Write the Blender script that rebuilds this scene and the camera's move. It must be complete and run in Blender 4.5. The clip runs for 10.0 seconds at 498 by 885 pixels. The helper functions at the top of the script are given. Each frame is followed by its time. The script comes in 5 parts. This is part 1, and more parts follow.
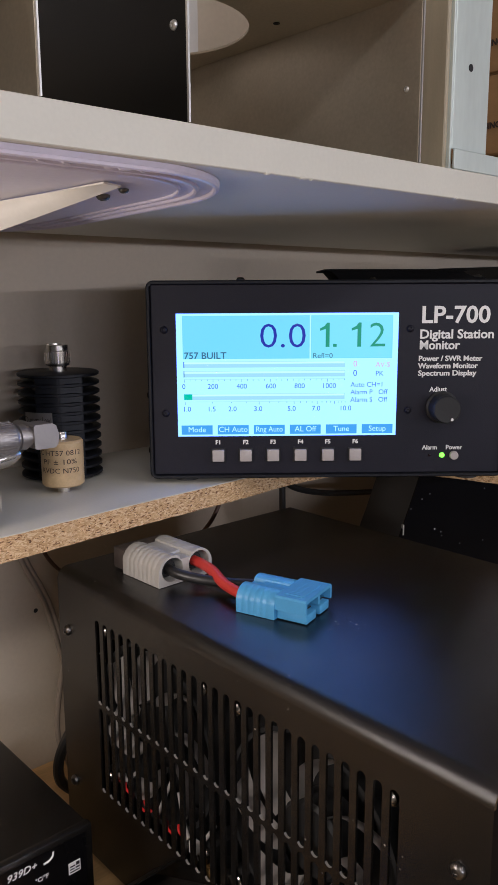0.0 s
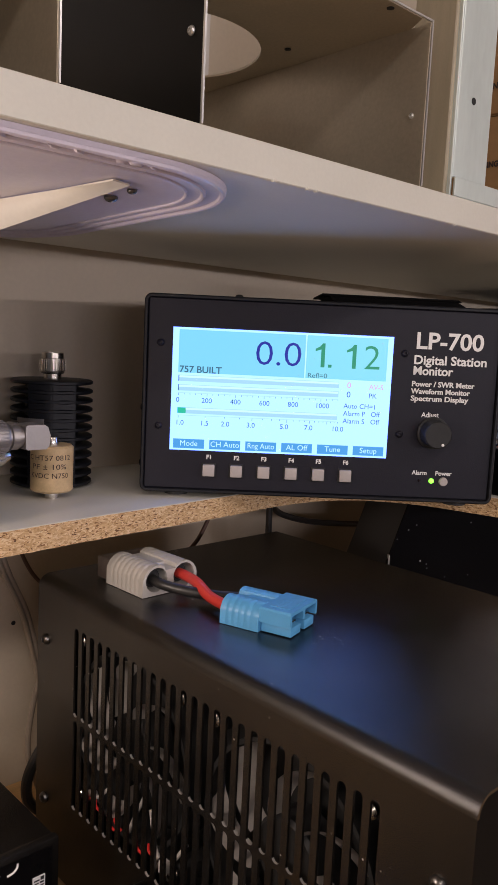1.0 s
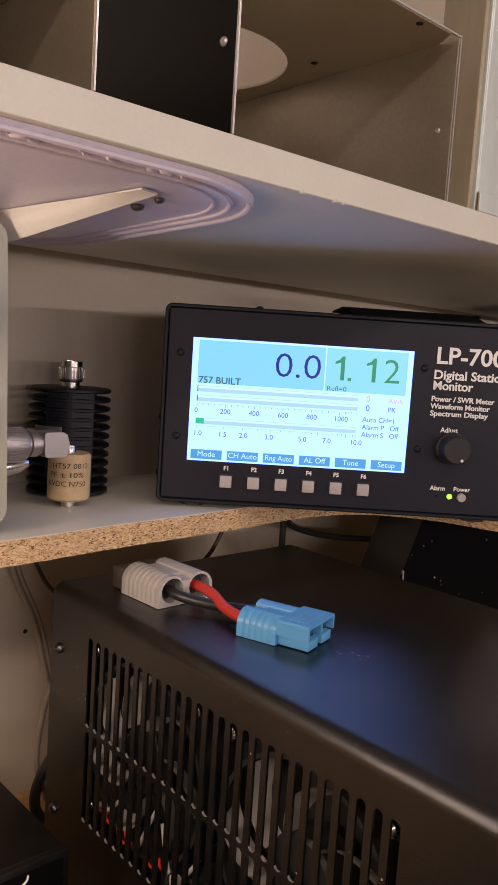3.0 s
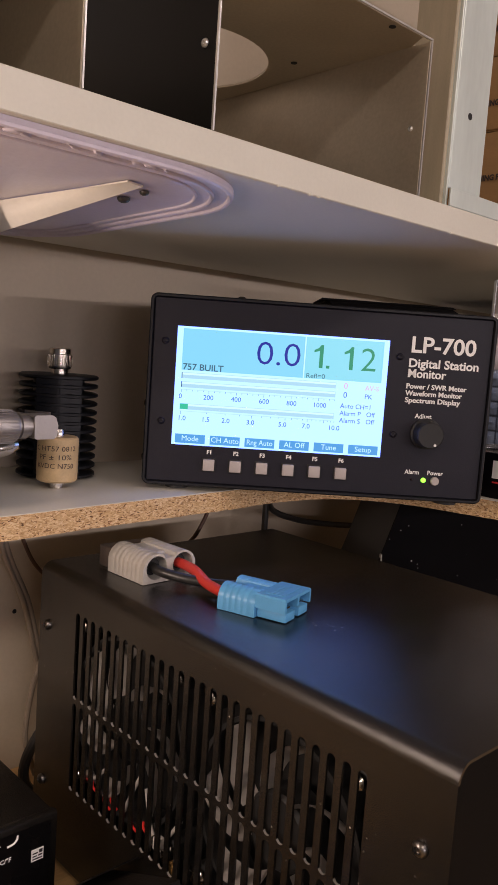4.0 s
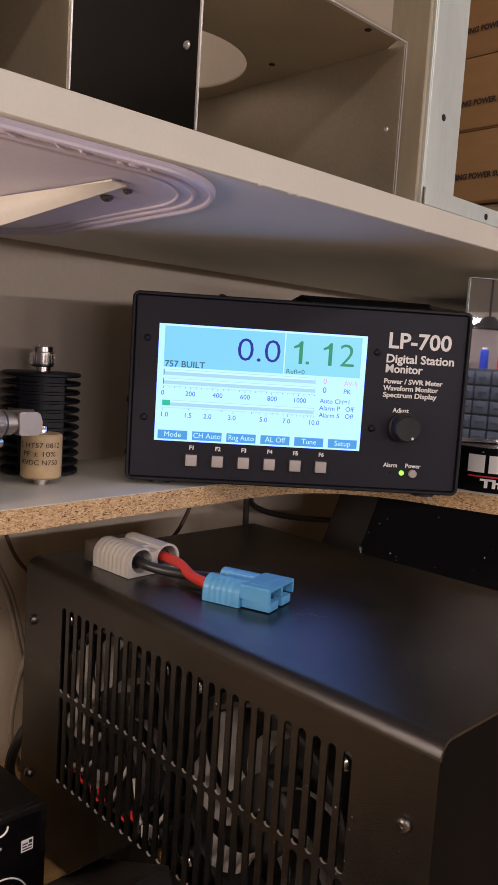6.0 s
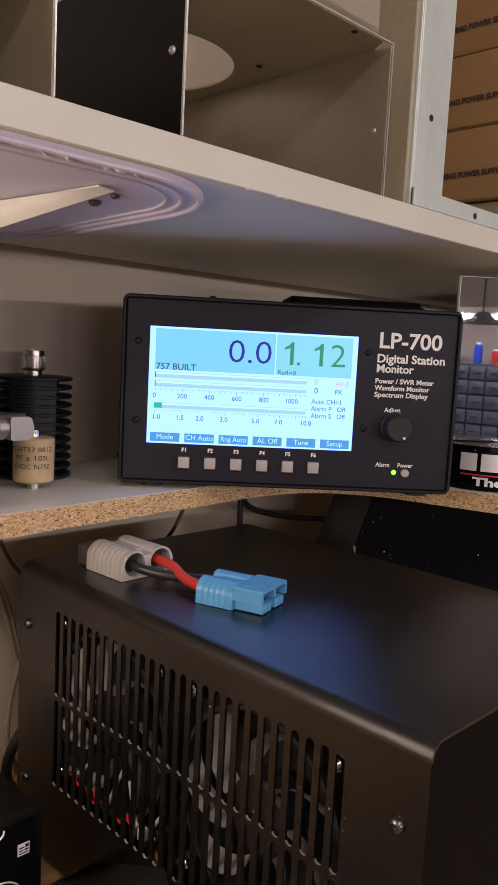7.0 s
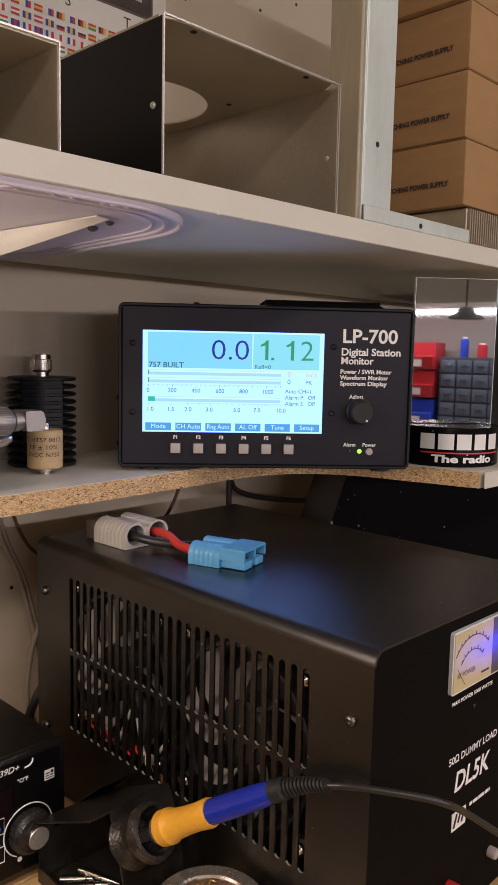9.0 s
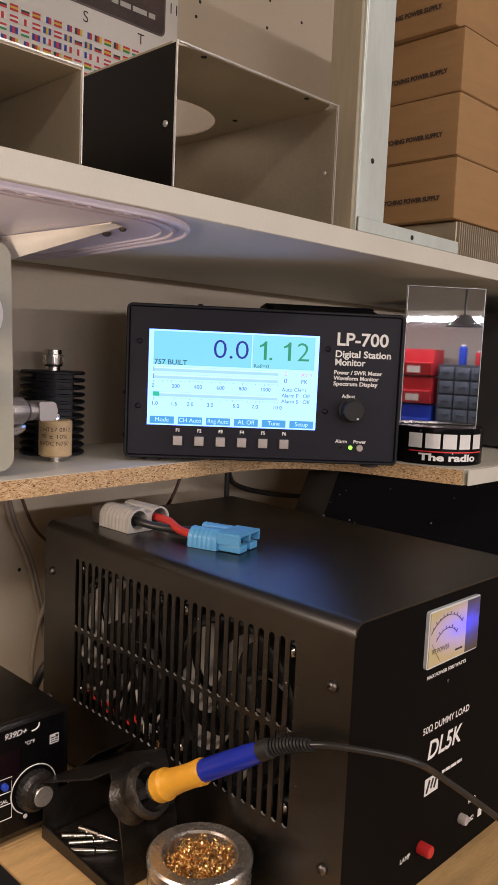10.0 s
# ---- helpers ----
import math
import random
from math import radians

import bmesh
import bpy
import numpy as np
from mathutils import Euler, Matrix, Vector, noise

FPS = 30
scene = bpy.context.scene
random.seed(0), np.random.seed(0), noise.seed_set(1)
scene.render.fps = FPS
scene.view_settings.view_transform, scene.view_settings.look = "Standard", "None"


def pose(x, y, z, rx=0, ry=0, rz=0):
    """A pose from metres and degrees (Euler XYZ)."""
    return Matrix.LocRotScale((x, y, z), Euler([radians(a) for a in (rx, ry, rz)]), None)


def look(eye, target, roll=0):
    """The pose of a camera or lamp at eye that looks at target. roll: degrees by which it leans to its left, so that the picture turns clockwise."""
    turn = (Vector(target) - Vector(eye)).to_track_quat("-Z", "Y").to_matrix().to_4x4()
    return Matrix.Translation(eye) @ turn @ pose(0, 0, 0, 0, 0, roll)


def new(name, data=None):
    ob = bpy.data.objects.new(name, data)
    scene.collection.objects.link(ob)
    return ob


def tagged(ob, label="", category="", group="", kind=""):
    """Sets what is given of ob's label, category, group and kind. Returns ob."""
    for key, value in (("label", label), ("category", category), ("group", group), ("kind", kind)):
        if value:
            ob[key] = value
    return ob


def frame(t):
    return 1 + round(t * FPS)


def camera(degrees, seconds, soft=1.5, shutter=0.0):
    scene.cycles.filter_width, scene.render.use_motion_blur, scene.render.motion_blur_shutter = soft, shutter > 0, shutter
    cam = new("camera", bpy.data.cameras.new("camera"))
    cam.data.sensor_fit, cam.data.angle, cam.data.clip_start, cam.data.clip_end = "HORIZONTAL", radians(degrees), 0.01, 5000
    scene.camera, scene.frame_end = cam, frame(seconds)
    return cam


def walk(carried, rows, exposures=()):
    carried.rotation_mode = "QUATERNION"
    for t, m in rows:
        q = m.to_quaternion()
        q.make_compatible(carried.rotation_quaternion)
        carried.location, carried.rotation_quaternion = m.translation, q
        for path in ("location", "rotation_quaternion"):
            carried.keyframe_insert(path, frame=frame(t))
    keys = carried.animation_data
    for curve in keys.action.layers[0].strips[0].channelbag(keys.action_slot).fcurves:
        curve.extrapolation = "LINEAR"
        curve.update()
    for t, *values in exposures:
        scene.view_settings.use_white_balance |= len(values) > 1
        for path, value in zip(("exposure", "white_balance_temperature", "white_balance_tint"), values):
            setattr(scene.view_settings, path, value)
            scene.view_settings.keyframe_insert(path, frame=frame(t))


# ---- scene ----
cam = camera(35.1, 10.0, soft=1.2)
PATH = [
    (0, (0.002, 0.014, 1.411), (1.316, 1.475, 1.039), -0.3),
    (0.5, (-0.002, 0.013, 1.41), (1.34, 1.465, 1.11), 2.1),
    (1, (-0.003, 0.014, 1.39), (1.349, 1.465, 1.135), 2.7),
    (1.5, (-0.001, 0.013, 1.392), (1.33, 1.485, 1.145), 3.0),
    (2, (-0.007, 0.018, 1.396), (1.317, 1.499, 1.163), 3.4),
    (2.5, (-0.007, 0.021, 1.394), (1.32, 1.5, 1.173), 3.6),
    (3.8, (-0.011, 0.011, 1.381), (1.35, 1.458, 1.152), 3.9),
    (4, (-0.019, 0.0, 1.382), (1.343, 1.447, 1.155), 4.0),
    (4.5, (-0.024, -0.005, 1.383), (1.352, 1.429, 1.156), 4.1),
    (5, (-0.029, -0.006, 1.379), (1.364, 1.413, 1.157), 4.1),
    (5.5, (-0.029, -0.004, 1.379), (1.371, 1.407, 1.159), 3.9),
    (7, (-0.027, -0.007, 1.383), (1.385, 1.391, 1.152), 3.0),
    (7.5, (-0.028, -0.011, 1.388), (1.387, 1.384, 1.159), 2.6),
    (8, (-0.05, -0.043, 1.376), (1.368, 1.347, 1.146), 1.9),
    (8.5, (-0.073, -0.074, 1.381), (1.344, 1.318, 1.15), 1.4),
    (9, (-0.08, -0.077, 1.38), (1.337, 1.316, 1.154), 1.2),
    (9.5, (-0.094, -0.077, 1.372), (1.324, 1.317, 1.15), 1.8),
    (10, (-0.11, -0.109, 1.377), (1.309, 1.284, 1.159), 2.5),
]
walk(cam, [(t, look(eye, target, roll)) for t, eye, target, roll in PATH],
     exposures=[(0.0, -0.04, 5300, 19), (0.8, -0.04, 5680, 23), (2.0, -0.01, 6230, 29), (5.0, -0.06, 6050, 27), (7.5, -0.10, 5900, 25), (8.5, -0.10, 5940, 24), (10.0, 0.04, 5980, 22)])

# ---------------------------------------------------------------- light
world = bpy.data.worlds.new("room_air")
scene.world = world
world.use_nodes = True
world.node_tree.nodes["Background"].inputs[0].default_value = (1.0, 0.85, 0.66, 1)
world.node_tree.nodes["Background"].inputs[1].default_value = 0.02


def area_lamp(name, place, target, size_x, size_y, watts, colour):
    d = bpy.data.lights.new(name, "AREA")
    d.shape, d.size, d.size_y, d.energy, d.color = "RECTANGLE", size_x, size_y, watts, colour
    ob = new(name, d)
    ob.matrix_world = look(place, target)
    return ob


area_lamp("ceiling_tube_light", (0.75, -1.25, 2.43), (0.75, -1.25, 0), 1.3, 0.30, 11, (1.0, 0.90, 0.75))
area_lamp("ceiling_tube_light", (-1.0, -1.15, 2.43), (-1.0, -1.15, 0), 1.3, 0.30, 18, (1.0, 0.87, 0.66))
area_lamp("strip_light", (-0.55, -2.505, 1.591), (-0.55, -2.0, 1.40), 1.5, 0.014, 14, (1.0, 0.94, 0.86))
area_lamp("strip_light", (-0.55, -2.53, 1.581), (-0.55, -2.72, 1.0), 1.5, 0.02, 4, (1.0, 0.94, 0.86))
area_lamp("strip_light", (1.35, -2.505, 1.591), (1.0, -1.8, 1.45), 1.5, 0.014, 18, (1.0, 0.92, 0.82))
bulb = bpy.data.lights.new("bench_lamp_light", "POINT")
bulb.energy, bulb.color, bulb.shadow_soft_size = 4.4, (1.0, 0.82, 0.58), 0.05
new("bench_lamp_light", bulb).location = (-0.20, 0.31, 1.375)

# ---------------------------------------------------------------- materials


def material(name, colour, rough=0.5, metal=0.0, var=0.12, scale=40.0, bump=0.05, fine=600.0, stretch=(1, 1, 1),
             spec=0.5, coat=0.0, trans=0.0, glow=None, strength=0.0, alpha=1.0):
    m = bpy.data.materials.new(name)
    m.use_nodes = True
    nt = m.node_tree
    b = nt.nodes["Principled BSDF"]
    b.inputs["Roughness"].default_value = rough
    b.inputs["Metallic"].default_value = metal
    b.inputs["Specular IOR Level"].default_value = spec
    b.inputs["Coat Weight"].default_value = coat
    b.inputs["Transmission Weight"].default_value = trans
    b.inputs["Alpha"].default_value = alpha
    b.inputs["Base Color"].default_value = (*colour, 1)
    if glow:
        b.inputs["Emission Color"].default_value = (*glow, 1)
        b.inputs["Emission Strength"].default_value = strength
    if var > 0:
        tc = nt.nodes.new("ShaderNodeTexCoord")
        mp = nt.nodes.new("ShaderNodeMapping")
        mp.inputs["Scale"].default_value = stretch
        nt.links.new(tc.outputs["Object"], mp.inputs[0])
        big = nt.nodes.new("ShaderNodeTexNoise")
        big.inputs["Scale"].default_value = scale
        big.inputs["Detail"].default_value = 5
        small = nt.nodes.new("ShaderNodeTexNoise")
        small.inputs["Scale"].default_value = fine
        small.inputs["Detail"].default_value = 2
        for n in (big, small):
            nt.links.new(mp.outputs[0], n.inputs["Vector"])
        add = nt.nodes.new("ShaderNodeMath")
        add.operation = "MULTIPLY_ADD"
        add.inputs[1].default_value = 0.65
        nt.links.new(big.outputs[0], add.inputs[0])
        half = nt.nodes.new("ShaderNodeMath")
        half.operation = "MULTIPLY"
        half.inputs[1].default_value = 0.35
        nt.links.new(small.outputs[0], half.inputs[0])
        nt.links.new(half.outputs[0], add.inputs[2])
        ramp = nt.nodes.new("ShaderNodeValToRGB")
        ramp.color_ramp.elements[0].position, ramp.color_ramp.elements[1].position = 0.3, 0.7
        ramp.color_ramp.elements[0].color = (*[c * (1 - var) for c in colour], 1)
        ramp.color_ramp.elements[1].color = (*[min(1, c * (1 + var)) for c in colour], 1)
        nt.links.new(add.outputs[0], ramp.inputs[0])
        nt.links.new(ramp.outputs[0], b.inputs["Base Color"])
        rr = nt.nodes.new("ShaderNodeMapRange")
        rr.inputs["To Min"].default_value, rr.inputs["To Max"].default_value = rough * 0.82, min(1, rough * 1.18)
        nt.links.new(big.outputs[0], rr.inputs[0])
        nt.links.new(rr.outputs[0], b.inputs["Roughness"])
        if bump > 0:
            bp = nt.nodes.new("ShaderNodeBump")
            bp.inputs["Strength"].default_value = bump
            bp.inputs["Distance"].default_value = 0.001
            nt.links.new(small.outputs[0], bp.inputs["Height"])
            nt.links.new(bp.outputs[0], b.inputs["Normal"])
    return m


def dusty(m, amount=0.9, colour=(0.30, 0.28, 0.25), scale=210.0, haze=0.0, gate=0.59):
    """Sparse specks and films of dust on a dark finish."""
    nt = m.node_tree
    b = nt.nodes["Principled BSDF"]
    old = b.inputs["Base Color"].links[0].from_socket
    tc = nt.nodes.new("ShaderNodeTexCoord")
    v = nt.nodes.new("ShaderNodeTexVoronoi")
    v.inputs["Scale"].default_value = scale
    nt.links.new(tc.outputs["Object"], v.inputs["Vector"])
    r = nt.nodes.new("ShaderNodeMapRange")
    r.inputs["From Min"].default_value, r.inputs["From Max"].default_value = 0.10, 0.05
    nt.links.new(v.outputs["Distance"], r.inputs[0])
    n = nt.nodes.new("ShaderNodeTexNoise")
    n.inputs["Scale"].default_value, n.inputs["Detail"].default_value = 30, 6
    nt.links.new(tc.outputs["Object"], n.inputs["Vector"])
    g = nt.nodes.new("ShaderNodeMapRange")
    g.inputs["From Min"].default_value, g.inputs["From Max"].default_value, g.inputs["To Max"].default_value = gate, gate + 0.11, amount
    nt.links.new(n.outputs[0], g.inputs[0])
    mul = nt.nodes.new("ShaderNodeMath")
    mul.operation = "MULTIPLY"
    nt.links.new(r.outputs[0], mul.inputs[0])
    nt.links.new(g.outputs[0], mul.inputs[1])
    film = nt.nodes.new("ShaderNodeTexNoise")
    film.inputs["Scale"].default_value, film.inputs["Detail"].default_value, film.inputs["Roughness"].default_value = 17, 9, 0.75
    nt.links.new(tc.outputs["Object"], film.inputs["Vector"])
    fr = nt.nodes.new("ShaderNodeMapRange")
    fr.inputs["From Min"].default_value, fr.inputs["From Max"].default_value, fr.inputs["To Max"].default_value = 0.54, 0.78, haze
    nt.links.new(film.outputs[0], fr.inputs[0])
    both = nt.nodes.new("ShaderNodeMath")
    both.operation = "MAXIMUM"
    nt.links.new(mul.outputs[0], both.inputs[0])
    nt.links.new(fr.outputs[0], both.inputs[1])
    mix = nt.nodes.new("ShaderNodeMix")
    mix.data_type = "RGBA"
    nt.links.new(both.outputs[0], mix.inputs["Factor"])
    nt.links.new(old, mix.inputs["A"])
    mix.inputs["B"].default_value = (*colour, 1)
    nt.links.new(mix.outputs["Result"], b.inputs["Base Color"])
    return m


def chip_material():
    m = material("raw_chipboard", (0.55, 0.36, 0.17), 0.85, var=0.2)
    nt = m.node_tree
    b = nt.nodes["Principled BSDF"]
    tc = nt.nodes.new("ShaderNodeTexCoord")
    mp = nt.nodes.new("ShaderNodeMapping")
    mp.inputs["Scale"].default_value = (0.5, 0.5, 1.1)
    nt.links.new(tc.outputs["Object"], mp.inputs[0])
    warp = nt.nodes.new("ShaderNodeTexNoise")
    warp.inputs["Scale"].default_value = 260
    nt.links.new(mp.outputs[0], warp.inputs["Vector"])
    mixv = nt.nodes.new("ShaderNodeMix")
    mixv.data_type = "VECTOR"
    mixv.inputs["Factor"].default_value = 0.0025
    nt.links.new(mp.outputs[0], mixv.inputs["A"])
    nt.links.new(warp.outputs["Color"], mixv.inputs["B"])
    v = nt.nodes.new("ShaderNodeTexVoronoi")
    v.inputs["Scale"].default_value = 1350
    nt.links.new(mixv.outputs["Result"], v.inputs["Vector"])
    sep = nt.nodes.new("ShaderNodeSeparateColor")
    nt.links.new(v.outputs["Color"], sep.inputs[0])
    ramp = nt.nodes.new("ShaderNodeValToRGB")
    e = ramp.color_ramp.elements
    e[0].position, e[0].color = 0.0, (0.12, 0.055, 0.022, 1)
    e[1].position, e[1].color = 1.0, (0.74, 0.56, 0.34, 1)
    for p, c in ((0.05, (0.24, 0.12, 0.048, 1)), (0.15, (0.47, 0.285, 0.125, 1)), (0.6, (0.62, 0.41, 0.205, 1)), (0.84, (0.72, 0.52, 0.30, 1))):
        x = e.new(p)
        x.color = c
    nt.links.new(sep.outputs[0], ramp.inputs[0])
    nt.links.new(ramp.outputs[0], b.inputs["Base Color"])
    bp = nt.nodes.new("ShaderNodeBump")
    bp.inputs["Strength"].default_value, bp.inputs["Distance"].default_value = 0.6, 0.0008
    nt.links.new(sep.outputs[1], bp.inputs["Height"])
    nt.links.new(bp.outputs[0], b.inputs["Normal"])
    return m


M_WALL = material("beige_wall_paint", (0.565, 0.478, 0.358), 0.75, var=0.06, scale=6, fine=260, bump=0.12)
M_ROOM = material("pale_room_paint", (0.42, 0.39, 0.34), 0.8, var=0.06, scale=3, fine=120)
M_CEIL = material("white_ceiling_paint", (0.78, 0.76, 0.70), 0.85, var=0.04, scale=3)
M_FLOOR = material("grey_concrete_floor", (0.30, 0.28, 0.25), 0.7, var=0.15, scale=4, fine=90)
M_LAM = material("white_shelf_laminate", (0.70, 0.675, 0.585), 0.42, var=0.05, scale=14, fine=500, bump=0.04)
M_CHIP = chip_material()
M_BENCH = material("varnished_pine_bench", (0.64, 0.41, 0.175), 0.38, var=0.28, scale=9, fine=120, stretch=(1, 9, 9), bump=0.05)
M_BLACK = dusty(material("black_powder_coat", (0.0066, 0.0058, 0.0050), 0.25, var=0.30, scale=25, fine=2200, bump=0.20, spec=0.80), 1.0, (0.42, 0.38, 0.33), 150.0, 0.040, 0.54)
M_BLACKIN = material("black_bare_inside", (0.012, 0.012, 0.012), 0.7, var=0.1)
M_FRONT = material("matt_black_front_paint", (0.0045, 0.004, 0.0038), 0.6, var=0.2, scale=25, fine=1400, bump=0.1, spec=0.05)
M_PANEL = material("anthracite_panel_paint", (0.0090, 0.0084, 0.0150), 0.48, var=0.12, scale=30, fine=1600, bump=0.08, spec=0.3)
M_GLOSS = dusty(material("gloss_black_plastic", (0.004, 0.004, 0.005), 0.22, var=0.1, scale=10, fine=400, bump=0.0, spec=0.06), 1.0, (0.7, 0.7, 0.7), 105.0, 0.0, 0.48)
M_RUB = material("black_rubber", (0.014, 0.014, 0.014), 0.6, var=0.1, bump=0.1)
M_DARKG = material("dark_grey_plastic", (0.045, 0.043, 0.042), 0.45, var=0.1)
M_ALU = material("bare_aluminium_sheet", (0.525, 0.455, 0.34), 0.44, 0.6, var=0.14, scale=18, fine=500, bump=0.05)
M_GALV = material("galvanised_steel", (0.69, 0.76, 0.72), 0.34, 0.25, var=0.08, scale=45, fine=300, stretch=(1, 1, 0.25), bump=0.06)
M_STEEL = material("polished_nickel", (0.66, 0.62, 0.56), 0.22, 1.0, var=0.08, scale=90)
M_EDGE = material("cut_sheet_edge", (0.80, 0.79, 0.76), 0.3, 0.8, var=0.05)
M_CAP = material("brushed_aluminium_cap", (0.60, 0.57, 0.52), 0.42, 0.8, var=0.15, scale=300)
M_SATIN = material("satin_nickel", (0.36, 0.335, 0.32), 0.42, 0.85, var=0.06, scale=90)
M_BLKSHEET = material("black_anodised_sheet", (0.005, 0.0045, 0.004), 0.40, var=0.15, scale=25, fine=900, bump=0.02, spec=0.16)
M_SCREW = material("blackened_steel_screw", (0.17, 0.16, 0.15), 0.32, 1.0, var=0.1)
M_WHITE = material("white_print", (0.82, 0.81, 0.79), 0.6, var=0.0)
M_KEY = material("grey_rubber_key", (0.42, 0.38, 0.36), 0.6, var=0.06)
M_GREYC = material("grey_nylon_housing", (0.46, 0.44, 0.40), 0.42, var=0.06, scale=60, fine=900, bump=0.06)
M_BLUEC = material("light_blue_nylon_housing", (0.10, 0.36, 0.66), 0.36, var=0.07, scale=60, fine=900, bump=0.06)
M_RED = material("red_cable_jacket", (0.62, 0.05, 0.035), 0.35, var=0.08)
M_CABLE = material("black_cable_jacket", (0.02, 0.019, 0.018), 0.35, var=0.1)
M_CLEARC = material("grey_translucent_cable", (0.29, 0.24, 0.19), 0.35, var=0.1)
M_BROWN = material("brown_cable_jacket", (0.10, 0.05, 0.03), 0.45, var=0.1)
M_CERAM = material("tan_ceramic_body", (0.55, 0.39, 0.20), 0.42, var=0.16, scale=120, fine=700, bump=0.05)
M_INK = material("dark_ink", (0.05, 0.035, 0.03), 0.7, var=0.0)
M_CREAM = material("cream_hammer_paint", (0.34, 0.335, 0.265), 0.36, var=0.06, scale=30, fine=300, bump=0.05)
M_BOX = material("brown_cardboard", (0.375, 0.215, 0.088), 0.85, var=0.10, scale=25, fine=260, stretch=(1, 1, 5), bump=0.10)
M_YEL = material("yellow_orange_grip", (0.82, 0.40, 0.025), 0.45, var=0.07, scale=80, fine=330, bump=0.3)
M_BLUEH = material("blue_plastic_handle", (0.014, 0.032, 0.40), 0.17, var=0.08, scale=60)
M_BRASS = material("brass_wool", (0.92, 0.52, 0.18), 0.26, 0.85, var=0.25, scale=200)
M_TIN = material("tarnished_tin", (0.72, 0.68, 0.62), 0.27, 0.9, var=0.3, scale=120, fine=900, bump=0.1)
M_SOOT = dusty(material("worn_black_stand_paint", (0.016, 0.0135, 0.0115), 0.33, var=0.5, scale=70, fine=500, bump=0.25, spec=0.5), 1.0, (0.50, 0.46, 0.40), 260.0, haze=0.10)
M_CRUST = dusty(material("flux_crusted_black_paint", (0.020, 0.017, 0.014), 0.30, var=0.6, scale=110, fine=420, bump=0.7, spec=0.6), 1.0, (0.62, 0.58, 0.52), 330.0, haze=0.55)
# bare metal for slot bottoms, with the highlight they catch put into its colour
M_SLOT = material("bare_lit_slot_lip", (0.36, 0.34, 0.31), 0.40, 0.25, var=0.1)
M_FLAP = material("white_folded_plastic", (0.80, 0.76, 0.68), 0.34, var=0.05, scale=40, fine=300, bump=0.05)
M_ANOD = material("black_anodised_fins", (0.008, 0.0085, 0.011), 0.48, var=0.1, spec=0.3)
M_DIALF = material("gloss_black_control_panel", (0.004, 0.0036, 0.004), 0.28, var=0.1, scale=30, fine=900, bump=0.02, spec=0.25)
M_FAN = material("pale_grey_fan_plastic", (0.52, 0.49, 0.46), 0.5, var=0.1)
M_BLADE = material("black_fan_plastic", (0.02, 0.02, 0.02), 0.5, var=0.1)
# lilac of the display glow from below is tinted into the sheet's colour
M_FILM = material("cloudy_plastic_sheet", (0.72, 0.665, 0.77), 0.30, var=0.06, scale=22, fine=300, bump=0.12)
M_MIRR = material("mirrored_acrylic", (0.43, 0.425, 0.445), 0.018, 1.0, var=0.03, scale=20, bump=0.0)
M_ACRED = material("clear_acrylic_edge", (0.70, 0.74, 0.76), 0.12, var=0.03)
M_REDL = material("red_print", (0.65, 0.03, 0.03), 0.5, var=0.0)
M_REDK = material("red_plastic_knob", (0.60, 0.03, 0.03), 0.3, var=0.05)
M_PAPER = material("white_poster_paper", (0.68, 0.65, 0.60), 0.55, var=0.04, scale=8)
M_PICT = material("dark_poster_picture", (0.045, 0.025, 0.02), 0.4, var=0.8, scale=22)
M_BINR = material("red_storage_bin", (0.60, 0.04, 0.05), 0.4, var=0.06)
M_BINB = material("blue_storage_bin", (0.03, 0.08, 0.60), 0.4, var=0.06)
M_DRAW = material("blue_grey_drawer_plastic", (0.12, 0.15, 0.20), 0.35, var=0.15, scale=30)
M_DRAWF = material("dark_drawer_cabinet", (0.04, 0.05, 0.07), 0.5, var=0.1)
M_LED = material("green_led", (0.2, 0.9, 0.05), 0.3, var=0.0, glow=(0.25, 1.0, 0.04), strength=2.2)
M_LEDOFF = material("unlit_red_led", (0.010, 0.004, 0.006), 0.2, var=0.0)
# weak red emission added to plain leads, which are no lamps
M_LEADGLOW = material("glowing_red_lead", (0.7, 0.03, 0.02), 0.3, var=0.0, glow=(1.0, 0.05, 0.03), strength=0.07)
M_TUBE = material("lit_tube", (0.9, 0.85, 0.7), 0.5, var=0.0, glow=(1.0, 0.86, 0.62), strength=5.0)
M_STRIP = material("lit_led_strip", (0.9, 0.85, 0.7), 0.5, var=0.0, glow=(1.0, 0.93, 0.78), strength=5.0)
